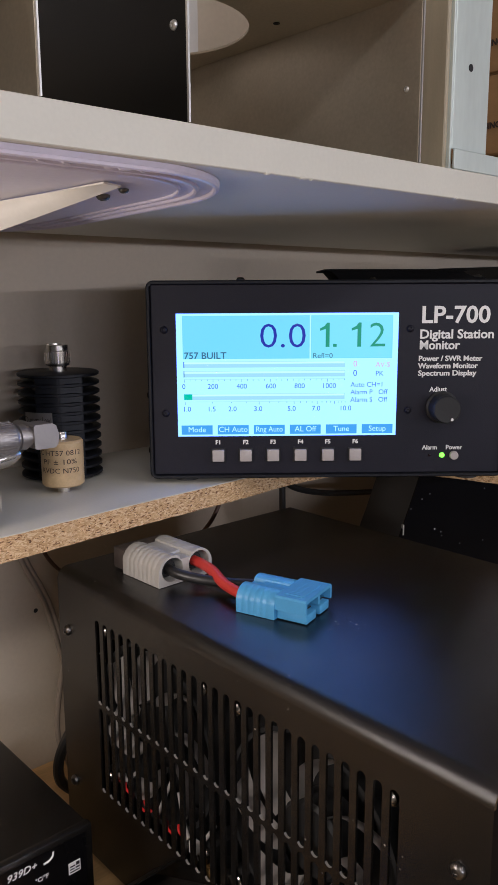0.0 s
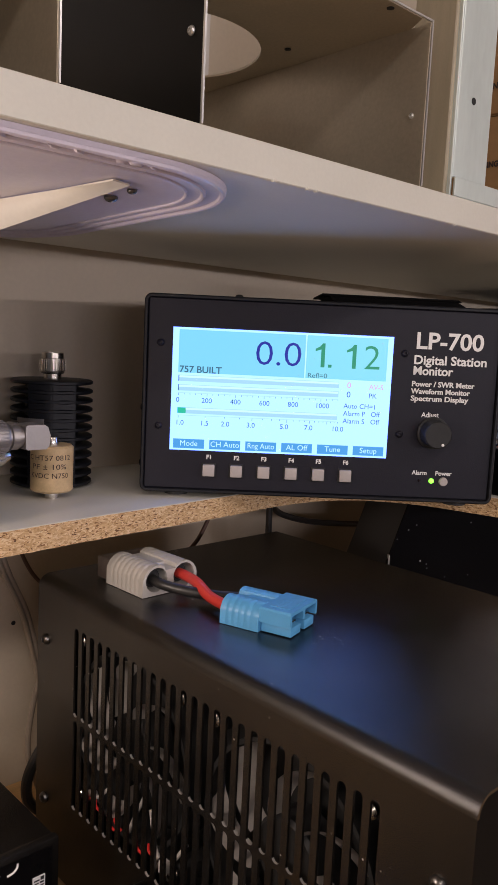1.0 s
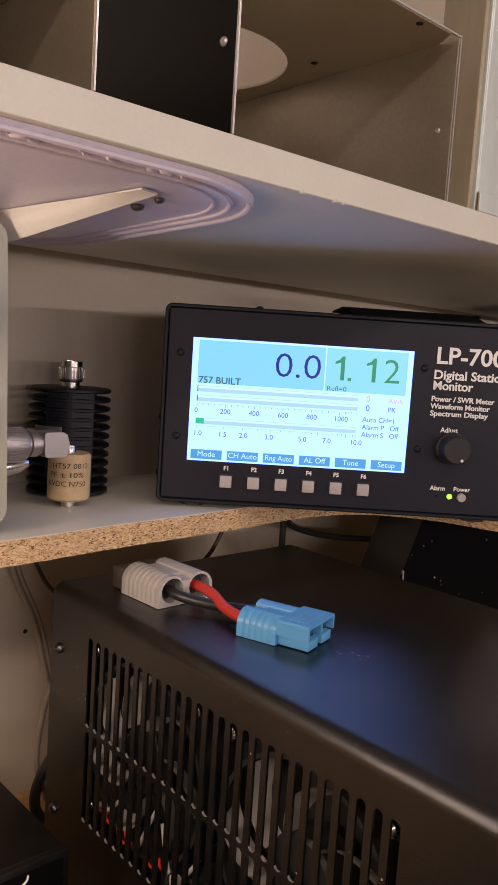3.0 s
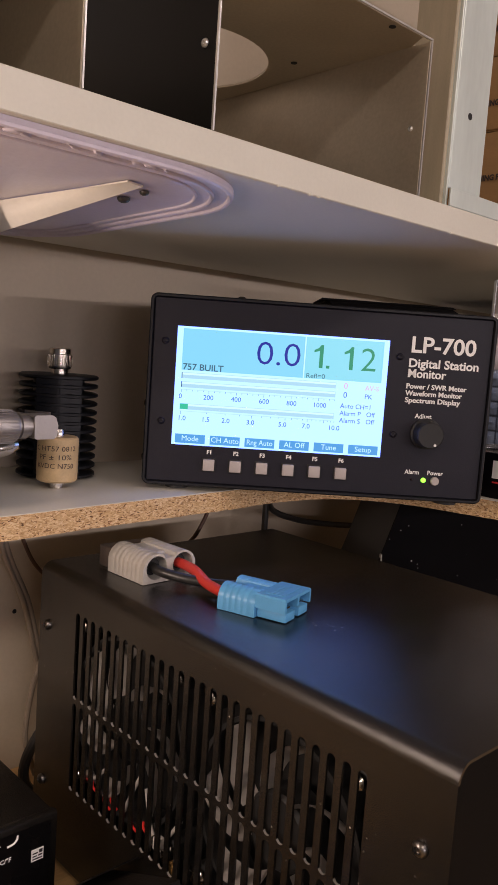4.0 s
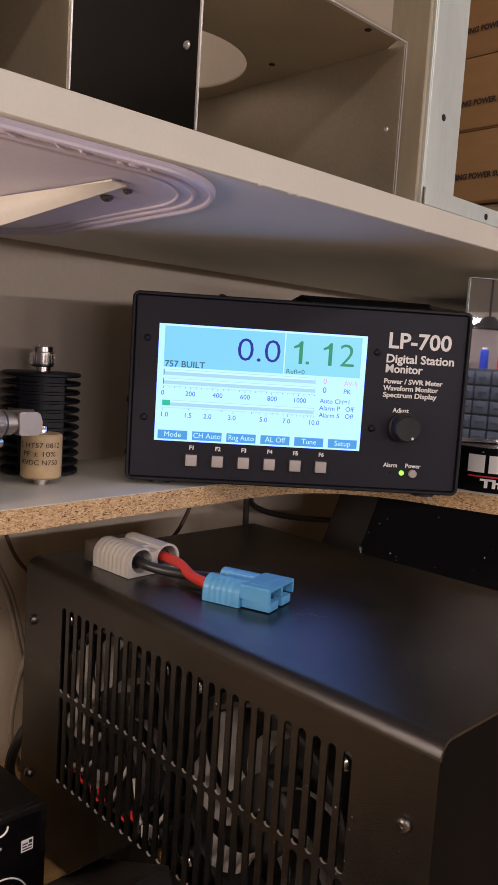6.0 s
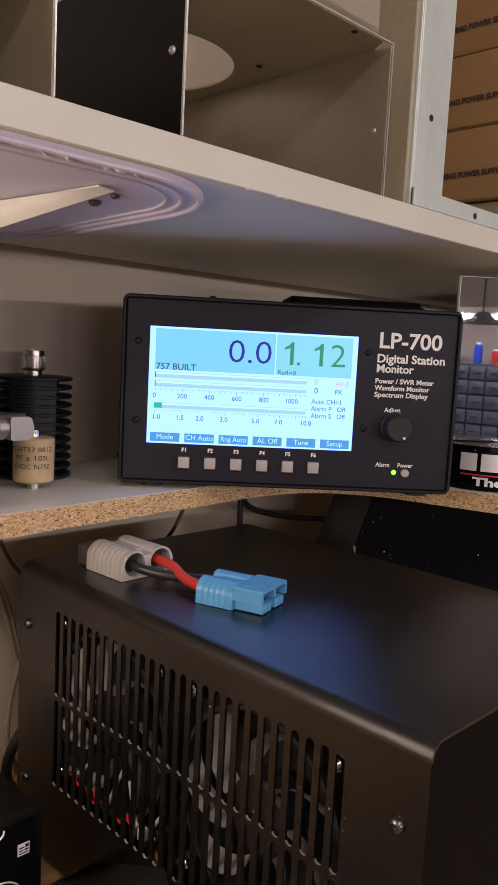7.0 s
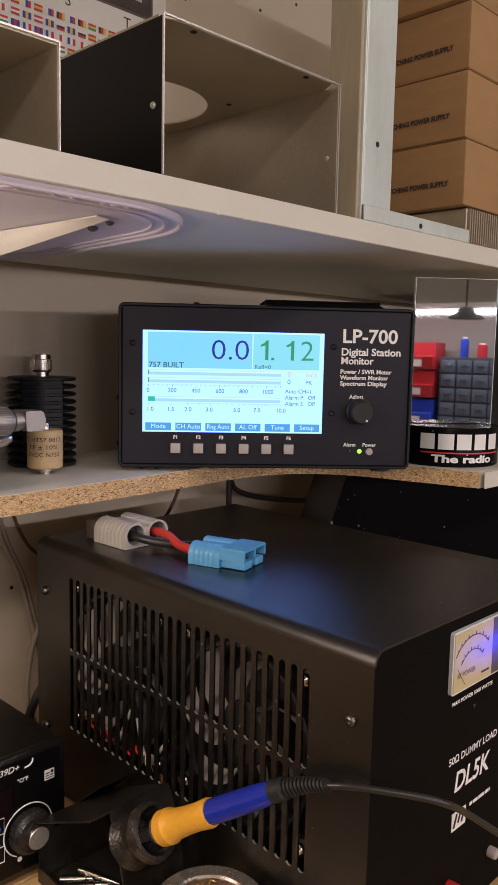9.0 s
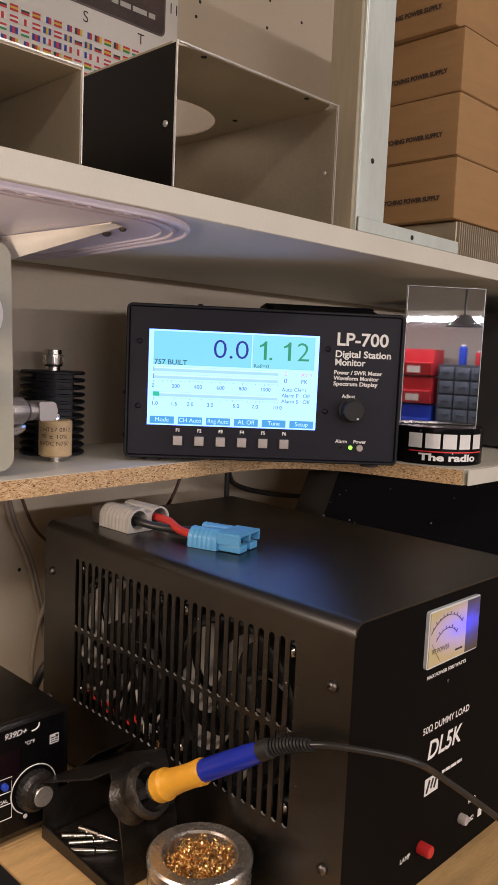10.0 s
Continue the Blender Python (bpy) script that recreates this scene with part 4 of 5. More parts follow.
def connector(name, m, mat, label, ce=0.0268, reach=0.0210):
    """Two-pole power connector lying flat: open cable sockets at -y, contacts under a hood at +y."""
    c = thing(name, m, label, "connector", "power connectors")
    W, H = 0.0365, 0.0160

    def profile(k):
        w = W / 2 - k
        p = [(-w, 0.0), (w, 0.0), (w, 0.0085)]
        p += [(w - 0.0092 + 0.0092 * math.cos(radians(a)), 0.0075 + (0.0087 - k) * math.sin(radians(a))) for a in (20, 40, 60, 80, 100, 120)]
        p += [(0.0035, 0.0128), (-0.0035, 0.0128)]
        p += [(-w + 0.0092 + 0.0092 * math.cos(radians(a)), 0.0075 + (0.0087 - k) * math.sin(radians(a))) for a in (60, 80, 100, 120, 140, 160)]
        return p + [(-w, 0.0085)]

    # ribbed cable end with two deep round sockets
    bm = bmesh.new()
    stations = [(0.0, 0.0), (0.0030, 0.0)]
    n = int((ce - 0.006) / 0.0037)
    step = (ce - 0.0055) / n
    for i in range(n):
        y = 0.0030 + i * step
        stations += [(y + 0.0005, 0.00020), (y + 0.0012, 0.00020), (y + 0.0019, 0.0), (y + step, 0.0)]
    stations += [(ce, 0.0)]
    rings = [[bm.verts.new((px, y, pz)) for px, pz in profile(k)] for y, k in stations]
    for a, b in zip(rings, rings[1:]):
        for i in range(len(a)):
            j = (i + 1) % len(a)
            bm.faces.new((a[i], a[j], b[j], b[i]))
    bm.faces.new(rings[-1])
    edges = [bm.edges.get((rings[0][i], rings[0][(i + 1) % len(rings[0])])) for i in range(len(rings[0]))]
    for sx in (-W / 4, W / 4):
        mouth = [bm.verts.new((sx + 0.0071 * math.cos(radians(15 * q)), 0.0, 0.0083 + 0.0066 * math.sin(radians(15 * q)))) for q in range(24)]
        deep = [bm.verts.new((v.co.x, 0.011, v.co.z)) for v in mouth]
        for q in range(24):
            w_ = (q + 1) % 24
            edges.append(bm.edges.new((mouth[q], mouth[w_])))
            bm.faces.new((mouth[q], mouth[w_], deep[w_], deep[q]))
        bm.faces.new(deep)
    bmesh.ops.triangle_fill(bm, edges=edges, use_beauty=True)
    bmesh.ops.recalc_face_normals(bm, faces=bm.faces)
    part("cable_end", bm, mat, c)
    # black caps stand in for the shade at the bottom of both sockets
    for sx in (-W / 4, W / 4):
        part("dark_socket_cap", lathe([(0.0050, 0), (0.0050, 0.006), (0, 0.006)], 20, pose(sx, 0.0105, 0.0083, 90)), M_BLACKIN, c, "black cap that puts the deep socket's shade into colour")
    part("raised_pad", box(-0.0075, 0.0075, ce * 0.30, ce - 0.001, 0.0122, 0.0140, 0.0006, 1), mat, c)
    if reach > 0:
        L = ce + reach
        hood = part("hood", prism([(-W / 2 + 0.0006, 0.0066), (-W / 2 + 0.0006, H - 0.0016), (-W / 2 + 0.0016, H - 0.0004), (W / 2 - 0.0016, H - 0.0004), (W / 2 - 0.0006, H - 0.0016), (W / 2 - 0.0006, 0.0066),
                                   (W / 2 - 0.0026, 0.0066), (W / 2 - 0.0026, H - 0.0024), (0.0013, H - 0.0024), (0.0013, 0.0082), (-0.0013, 0.0082), (-0.0013, H - 0.0024), (-W / 2 + 0.0026, H - 0.0024), (-W / 2 + 0.0026, 0.0066)], "y", ce, L), mat, c)
        part("label_pad", box(-0.0125, 0.0125, ce + 0.004, L - 0.004, H - 0.0005, H + 0.0001, 0.0003, 1), mat, hood)
        bars(hood, pose(-0.0100, ce + 0.010, H), 0.020, 0.0020, mat, 2, "embossed_mark")
        for sg in (-1, 1):
            x0, x1 = sorted((sg * 0.0024, sg * (W / 2 - 0.0030)))
            part("jaw", box(x0, x1, ce, L - 0.0006, 0.0003, 0.0060, 0.0006, 2), mat, c)
            x = sg * W / 4
            blade = prism([(ce, 0.0078), (L - 0.0075, 0.0078), (L - 0.0050, 0.0072), (L - 0.0030, 0.0076), (L - 0.0030, 0.0086), (L - 0.0050, 0.0084), (L - 0.0075, 0.0092), (ce, 0.0092)], "x", x - 0.0040, x + 0.0040)
            part("contact", blade, M_STEEL, c, "silvered contact blade")
        part("bridge", box(-0.0022, 0.0022, ce, L - 0.008, 0.0003, 0.0056, 0.0003, 1), mat, c)
        part("inner_stop", box(-W / 2 + 0.003, W / 2 - 0.003, ce + 0.0002, ce + 0.004, 0.0061, H - 0.0025), M_BLACKIN, c)
    return c


blue = connector("power_connector", pose(0.3036, 0.3481, TOP + 0.0003, 0, 0, 197) @ Matrix.Diagonal((0.95, 0.95, 0.95, 1)), M_BLUEC, "light blue two-pole power connector lying on the black cabinet")
grey = connector("power_connector", pose(0.2968, 0.4035, TOP + 0.0003, 0, 0, 1.5) @ Matrix.Diagonal((1.2, 1.2, 1.2, 1)), M_GREYC, "grey two-pole power connector lying on the black cabinet", 0.0330, 0.0)
part("mated_shell", box(-0.0165, 0.0160, 0.0332, 0.0450, 0.0005, 0.0128, 0.001), M_GREYP, grey, "dark grey mating shell behind")
leads = thing("power_lead", pose(0, 0, 0), "short red and black silicone cable pair between two connectors", "cable")
part("red_core", tube([(0.3075, 0.410, TOP + 0.0100), (0.3068, 0.400, TOP + 0.0102), (0.3030, 0.384, TOP + 0.0105), (0.2975, 0.366, TOP + 0.0082), (0.2950, 0.349, TOP + 0.0080), (0.2965, 0.340, TOP + 0.0080)], 0.0034, 14), M_RED, leads, "red silicone core")
part("black_core", tube([(0.2855, 0.408, TOP + 0.0100), (0.2860, 0.398, TOP + 0.0090), (0.2935, 0.384, TOP + 0.0072), (0.305, 0.368, TOP + 0.0062), (0.3115, 0.3520, TOP + 0.0080), (0.3145, 0.342, TOP + 0.0080)], 0.0033, 14), M_CABLE, leads, "black silicone core")

# ---------------------------------------------------------------- on the lower shelf
# finned coaxial termination with a threaded nickel plug
load = thing("coaxial_load", pose(0.2845, 0.5375, SHELF_Z), "black finned coaxial dummy load with a nickel plug on top", "heat sink")
part("core", lathe([(0, 0), (0.0190, 0), (0.0190, 0.076), (0, 0.076)], 40), M_ANOD, load)
for k in range(12):
    z = 0.0012 + k * 0.00668
    part("fin", lathe([(0, z), (0.0281, z), (0.0295, z + 0.0008), (0.0295, z + 0.0024), (0.0281, z + 0.0032), (0, z + 0.0032)], 40), M_ANOD, load)
for a in (-136, -101):
    part("rib", box(0.015, 0.0282, -0.0092, 0.0092, 0.0008, 0.0765, 0.002, 2, m=pose(0, 0, 0, 0, 0, a)), M_ANOD, load)
plug = part("plug", lathe([(0, 0.077), (0.0066, 0.077), (0.0066, 0.0815), (0.0085, 0.0823), (0.0089, 0.0835), (0.0089, 0.0925), (0.0080, 0.0930), (0.0080, 0.0968), (0.0073, 0.0973), (0.0069, 0.091), (0, 0.091)], 32), M_STEEL, load, "nickel-plated threaded plug")
for k in range(30):
    part("knurl", box(-0.0004, 0.0004, 0.0087, 0.0093, 0.0840, 0.0920, 0.0, m=pose(0, 0, 0, 0, 0, 12 * k)), M_STEEL, plug)
lab = part("label_sticker", prism([(-0.011 + 0.0007 * k, -math.sqrt(0.0300 ** 2 - (-0.011 + 0.0007 * k) ** 2)) for k in range(32)]
                                  + [(-0.011 + 0.0007 * k, 0.0003 - math.sqrt(0.0300 ** 2 - (-0.011 + 0.0007 * k) ** 2)) for k in reversed(range(32))], "z", 0.0415, 0.0510), M_SATIN, load, "grey printed label")
lab.matrix_basis = pose(0, 0, 0, 0, 0, -60)
text_mesh("lettering", "Dummy Load", 0.0042, M_INK, lab, Matrix.Translation((-0.010, -0.0304, 0.0440)) @ FACE_Y, "LEFT", 0.021)

# doorknob capacitor
cap = thing("ceramic_capacitor", pose(0.2595, 0.4910, SHELF_Z, 0, 0, -40), "tan ceramic doorknob capacitor with printed rating", "capacitor")
part("body", lathe([(0, 0.005), (0.0128, 0.005), (0.0142, 0.0062), (0.0143, 0.0352), (0.013, 0.0366), (0.0045, 0.0366), (0, 0.0366)], 44), M_CERAM, cap)
part("terminal", lathe([(0, 0), (0.0048, 0), (0.0048, 0.0028), (0.0062, 0.003), (0.0062, 0.0049), (0, 0.0049)], 20), M_STEEL, cap, "nickel screw terminal")
part("terminal", lathe([(0.0042, 0.0366), (0.0042, 0.0412), (0.0038, 0.0418), (0, 0.0418)], 20), M_STEEL, cap, "nickel screw terminal")


def wrap(s, r, z, size, mat, parent, width, turn=0.0, bold=0.0):
    ob = text_mesh("lettering", s, size, mat, parent, Matrix.Identity(4), "CENTER", width, bold)
    for v in ob.data.vertices:
        a = v.co.x / r
        v.co = Vector((r * math.sin(a), -r * math.cos(a), z + v.co.y))
    ob.matrix_basis = pose(0, 0, 0, 0, 0, turn)
    return ob


wrap("C HT57 0812", 0.01448, 0.0275, 0.0034, M_INK, cap, 0.0310, 3)
wrap("PF \u00b1 10%", 0.01448, 0.0215, 0.0034, M_INK, cap, 0.0240, 3)
wrap("KVDC N750", 0.01448, 0.0155, 0.0034, M_INK, cap, 0.0275, 3)

# cream instrument at the end of the shelf, with an elbow plug in its flank
unit = thing("tuner_cabinet", pose(0.1880, 0.432, SHELF_Z), "cream painted tuner cabinet with rounded edges and black dials", "electronics cabinet")
part("body", prism(rounded(0.26, 0.1685, 0.011, 7, -0.26, 0.005), "y", 0, 0.105), M_CREAM, unit)
part("trim_band", prism(rounded(0.2616, 0.1701, 0.0118, 7, -0.2608, 0.0042), "y", 0.1052, 0.115), M_GREYP, unit, "grey band round the back")
for ob in unit.children:
    for v in ob.data.vertices:
        v.co.x -= 0.028 * (v.co.z - 0.005)      # the flank leans back a little
for x in (-0.012, -0.24):
    for y in (0.014, 0.1):
        part("foot", lathe([(0.006, 0), (0.0065, 0.0052), (0, 0.0052)], 14, Matrix.Translation((x, y, 0))), M_RUB, unit)
for z, mat in ((0.121, M_DRAWF), (0.068, M_RUB)):
    d = part("dial", lathe([(0.0185, 0), (0.0185, 0.004), (0.0150, 0.006), (0, 0.006)], 36, pose(-0.034, 0, z, 90)), M_RUB, unit, "round black dial")
    if z > 0.1:
        part("dial_ring", lathe([(0.0225, 0), (0.0225, 0.0022), (0.0190, 0.003), (0.0188, 0.0001)], 36, pose(-0.034, 0, z, 90)), M_WHITE, d, "pale dial ring")
elb = thing("elbow_plug", pose(0.1915, 0.4545, 1.3262), "nickel right-angle coaxial plug screwed into the cabinet", "connector")
part("coupling", lathe([(0.0066, -0.0050), (0.0066, 0.0005), (0.0094, 0.001), (0.0101, 0.0025), (0.0101, 0.0150), (0.0094, 0.0162), (0.0066, 0.0166), (0.0066, 0.0185), (0.0078, 0.0190), (0.0078, 0.0235), (0.0064, 0.0240), (0.0064, 0.0275), (0, 0.0275)], 30, pose(0, 0, 0, 0, 90)), M_SATIN, elb, "knurled coupling nut")
for k in range(30):
    part("knurl", box(-0.0004, 0.0004, 0.0098, 0.0105, 0.003, 0.0145, m=pose(0, 0, 0, 0, 90) @ pose(0, 0, 0, 0, 0, k * 12)), M_SATIN, elb)
part("elbow_body", prism([(0.0265, -0.0066), (0.0262, 0.0066), (0.0275, 0.0076), (0.0385, 0.0076), (0.0410, 0.0062), (0.0428, 0.0008), (0.0420, -0.0058), (0.0400, -0.0076), (0.0280, -0.0076)], "y", -0.0075, 0.0075), M_SATIN, elb)
part("elbow_tail", lathe([(0.0060, 0), (0.0060, 0.024), (0, 0.024)], 24, pose(0.034, 0.006, 0, -90)), M_SATIN, elb)
second = thing("elbow_plug", pose(0.1880, 0.482, 1.3055), "nickel coaxial plug with a lead beside the capacitor", "connector")
part("coupling", lathe([(0, 0.0003), (0.0098, 0.001), (0.0098, 0.014), (0.0065, 0.017), (0.006, 0.03), (0.0035, 0.036), (0, 0.036)], 26, pose(0, 0, 0, 0, 82)), M_STEEL, second)
part("lead", tube([(0.004, 0.02, -0.004), (0.002, 0.03, -0.020), (0.004, 0.028, -0.0268)], 0.003), M_BROWN, second)
bag = thing("plastic_clip", pose(0.209, 0.520, SHELF_Z), "clear crumpled plastic clip leaning on the cabinet", "clip")
part("sheet", prism([(0, 0), (0.014, 0), (0.010, 0.05), (0.004, 0.075), (0.0, 0.078)], "y", 0, 0.0012), M_CLEARC, bag)
part("pin", tube([(-0.006, -0.001, 0.058), (0.010, -0.001, 0.057)], 0.0016, smooth=False), M_STEEL, bag)

# acrylic award on a round black base
TR = pose(0.6085, 0.3265, SHELF_Z, 0, 0, -41)
award = thing("acrylic_award", TR, "mirror-like acrylic plaque on a round black base with a red line", "award")
part("base", lathe([(0, 0), (0.0478, 0), (0.0488, 0.001), (0.0488, 0.0355), (0.0480, 0.037), (0, 0.037)], 72), M_GLOSS, award, "round gloss black base")
part("plaque", box(-0.0375, 0.0425, -0.0025, 0.0025, 0.0373, 0.1770, 0.0004, 1), M_MIRR, award, "reflective acrylic plaque")
bm = bmesh.new()
for a in ((-0.0381, -0.0376), (0.0426, 0.0431)):
    box(a[0], a[1], -0.0027, 0.0027, 0.0372, 0.1775, bm=bm)
box(-0.0375, 0.0425, -0.0027, 0.0027, 0.1771, 0.1776, bm=bm)
part("plaque_edge", bm, M_ACRED, award, "pale polished acrylic edge")


def wrap_bars(parent, r, blocks, mat):
    bm = bmesh.new()
    for s0, s1, z0, z1 in blocks:
        n = max(2, int((s1 - s0) / 0.0015))
        vs = []
        for k in range(n + 1):
            a = (s0 + (s1 - s0) * k / n) / r
            vs.append((bm.verts.new((r * math.sin(a), -r * math.cos(a), z0)), bm.verts.new((r * math.sin(a), -r * math.cos(a), z1))))
        for p, q in zip(vs, vs[1:]):
            bm.faces.new((p[0], q[0], q[1], p[1]))
    return part("emblem", bm, mat, parent)


LET = []
for k, w in enumerate((0.0140, 0.0145, 0.0140, 0.0130, 0.0140)):
    s0 = -0.0405 + k * 0.0172
    LET.append((s0, s0 + w, 0.0165, 0.0310))
wrap_bars(award, 0.0490, LET, M_WHITE)
wrap_bars(award, 0.0490, [(-0.040, 0.046, 0.0126, 0.0139)], M_REDL)
wrap("The radio", 0.0491, 0.0046, 0.0066, M_WHITE, award, 0.062, 2, 0.0004)

# ---------------------------------------------------------------- on the upper shelf
ch = thing("metal_chassis", UPL, "open aluminium chassis with a round fan opening and one black side", "metal box", "metal chassis")
CX0, CX1, CH, CD = 0.2183, 0.3805, 0.0895, 0.272
part("side_panel", box(CX0, CX0 + 0.0012, 0.0012, CD, 0.0003, CH - 0.0014), M_BLKSHEET, ch, "black painted side panel")
part("side_panel", box(CX1 - 0.0014, CX1, 0.0012, CD, 0.0003, CH - 0.0014), M_ALU, ch, "bare aluminium side panel")
bm = bmesh.new()
hc, hr, n = (0.303, 0.146), 0.0605, 64
lo_i, lo_o, hi_i, hi_o = [], [], [], []
for k in range(n):
    a = 2 * math.pi * (k + 0.5) / n
    c, s = math.cos(a), math.sin(a)
    tx = ((CX1 - hc[0]) / c) if c > 0 else ((CX0 - hc[0]) / c)
    ty = ((CD - hc[1]) / s) if s > 0 else ((0.0012 - hc[1]) / s)
    t = min(tx, ty)
    for ins, outs, z in ((lo_i, lo_o, CH - 0.0014), (hi_i, hi_o, CH)):
        ins.append(bm.verts.new((hc[0] + hr * c, hc[1] + hr * s, z)))
        outs.append(bm.verts.new((hc[0] + t * c, hc[1] + t * s, z)))
for k in range(n):
    j = (k + 1) % n
    bm.faces.new((lo_o[k], lo_o[j], lo_i[j], lo_i[k]))
    bm.faces.new((hi_i[k], hi_i[j], hi_o[j], hi_o[k]))
    bm.faces.new((lo_i[k], lo_i[j], hi_i[j], hi_i[k]))
    bm.faces.new((hi_o[k], hi_o[j], lo_o[j], lo_o[k]))
part("top_panel", bm, M_ALU, ch, "bare aluminium top with a round opening")
for nm, b in (("sheet_edge", (CX0, CX0 + 0.0010, 0, 0.0012, 0.0003, CH)), ("sheet_edge", (CX1 - 0.0011, CX1, 0, 0.0012, 0.0003, CH)), ("sheet_edge", (CX0 + 0.0010, CX1 - 0.0011, 0, 0.0012, CH - 0.0010, CH))):
    part(nm, box(*b), M_EDGE, ch, "bright cut sheet edge")
for x, y in ((0.246, 0.006), (0.349, 0.006), (0.356, 0.090), (0.25, 0.09)):
    part("hole", lathe([(0, 0), (0.0021, 0), (0.0021, 0.0004), (0, 0.0004)], 12, Matrix.Translation((x, y, CH - 0.0019))), M_BLACKIN, ch, "small dark drilled hole")
screw(ch, pose(CX0, 0.009, 0.040, 0, -90), 0.0022, M_EDGE)
screw(ch, pose(CX1 - 0.0014, 0.010, 0.040, 0, -90), 0.0017, M_EDGE)
screw(ch, pose(CX1, 0.004, 0.066, 0, 90), 0.0022, M_BLACK)
screw(ch, pose(CX1, 0.004, 0.020, 0, 90), 0.0022, M_BLACK)

ch2 = thing("metal_chassis", UPL, "low open aluminium chassis with bright cut edges", "metal box", "metal chassis")
part("side_panel", box(0.1496, 0.1508, 0.0012, 0.24, 0.0003, 0.0522), M_ALU, ch2)
part("side_panel", box(-0.1200, -0.1188, 0.0012, 0.24, 0.0003, 0.0522), M_ALU, ch2)
part("top_panel", box(-0.12, 0.1508, 0.0012, 0.24, 0.0523, 0.0535), M_ALU, ch2)
part("back_panel", box(-0.1187, 0.1495, 0.2386, 0.24, 0.0003, 0.0522), M_ALU, ch2)
part("sheet_edge", box(0.1500, 0.1508, 0, 0.0011, 0.0003, 0.0545), M_EDGE, ch2, "bright cut sheet edge")
part("sheet_edge", box(-0.12, 0.1499, 0, 0.0011, 0.0535, 0.0545), M_EDGE, ch2, "bright cut sheet edge")

# upright galvanised angle with its foot angle
post = thing("steel_upright", UPL, "galvanised slotted steel upright with a beige wooden strip", "post")
part("flange", box(0.4160, 0.4525, 0.004, 0.0058, 0.0122, 0.75, 0.0004, 1), M_GALV, post)
part("web", box(0.4140, 0.4159, 0.004, 0.012, 0.0005, 0.75, 0.0004, 1), M_GALV, post)
part("strip", box(0.4105, 0.4139, 0.0061, 0.036, 0.0005, 0.75, 0.0006, 1), material("beige_painted_wood", (0.46, 0.40, 0.28), 0.7, var=0.10, scale=30, stretch=(8, 8, 1)), post, "beige painted wooden strip")
for z in (0.055, 0.185, 0.31, 0.43):
    part("hole", lathe([(0, 0), (0.0022, 0), (0.0022, 0.0003), (0, 0.0003)], 12, pose(0.4320, 0.004, z + 0.004, 90)), M_BLACKIN, post)
foot = thing("steel_angle", UPL, "galvanised steel angle lying along the shelf edge", "bracket")
part("lip", box(0.4140, 0.5705, 0.0005, 0.0022, 0.0003, 0.0115, 0.0004, 1), M_GALV, foot)
part("plate", box(0.4165, 0.5705, 0.0064, 0.034, 0.0003, 0.0018, 0.0003, 1), M_GALV, foot)
part("hole", lathe([(0, 0), (0.0022, 0), (0.0022, 0.0003), (0, 0.0003)], 12, pose(0.4915, 0.0005, 0.005, 90)), M_BLACKIN, foot)

# heat sink and cardboard boxes
hs = thing("heat_sink", UPL @ pose(0.5725, 0.002, 0.0005), "finned aluminium heat sink under the cardboard boxes", "heat sink")
part("base", box(0, 0.20, 0.003, 0.15, 0, 0.0312, 0.0008, 1), M_ALU, hs)
for k in range(50):
    part("fin", box(0.001 + k * 0.004, 0.0026 + k * 0.004, 0, 0.0029, 0.0005, 0.0305), M_ALU, hs)
BH = 0.0572
first = None
for k, (dx, dy, turn) in enumerate(((0, 0, 0), (-0.001, 0.001, 0.3), (0.0005, 0.0015, -0.3), (-0.004, 0.009, 0.8))):
    m = UPL @ pose(0.5640 + dx, 0.004 + dy, 0.0333 + k * (BH + 0.0012), 0, 0, turn)
    b = thing("cardboard_box", m, "brown cardboard carton printed with dark block letters, in a stack" if k < 3 else "brown cardboard carton set back on top of the stack", "box", "stack of cartons")
    part("carton", box(0, 0.235, 0, 0.135, 0, BH, 0.0020, 2), M_BOX, b)
    part("lid", box(0.0004, 0.2346, 0.0004, 0.1346, BH + 0.0002, BH + 0.0008, 0.0002, 1), M_BOX, b, "flat carton lid")
    text_mesh("lettering", "SWITCHING POWER SUPPLY", 0.0042, M_INK, b, Matrix.Translation((-0.0009, 0.0900, 0.0185)) @ FACE_X, "LEFT", 0.0745, 0.00028)
    bars(b, Matrix.Translation((-0.0008, 0.0900, 0.0115)) @ FACE_X, 0.011, 0.0028, M_INK)

# ---------------------------------------------------------------- poster on the wall
pos = thing("wall_poster", pose(0, WALL_Y - 0.0004, 0), "white wall poster with rows of small flags and a dark picture", "poster")
part("sheet", box(0.02, 0.458, -0.0008, 0, 1.60, 1.95), M_PAPER, pos)
part("picture", prism(rounded(0.225, 0.22, 0.006, 4, 0.214, 1.7105), "y", -0.0013, -0.0009), M_PICT, pos, "dark reddish printed picture")
part("picture_frame", prism(rounded(0.229, 0.224, 0.007, 4, 0.212, 1.7085), "y", -0.0011, -0.0008), M_GREYP, pos)
bars(pos, Matrix.Translation((0.372, -0.0015, 1.7225)) @ FACE_Y, 0.055, 0.005, M_GREYC, 1)
for s, x, z in (("S", 0.339, 1.694), ("T", 0.405, 1.693), ("11", 0.4445, 1.736)):
    text_mesh("lettering", s, 0.0105, M_INK, pos, Matrix.Translation((x, -0.0011, z)) @ FACE_Y)
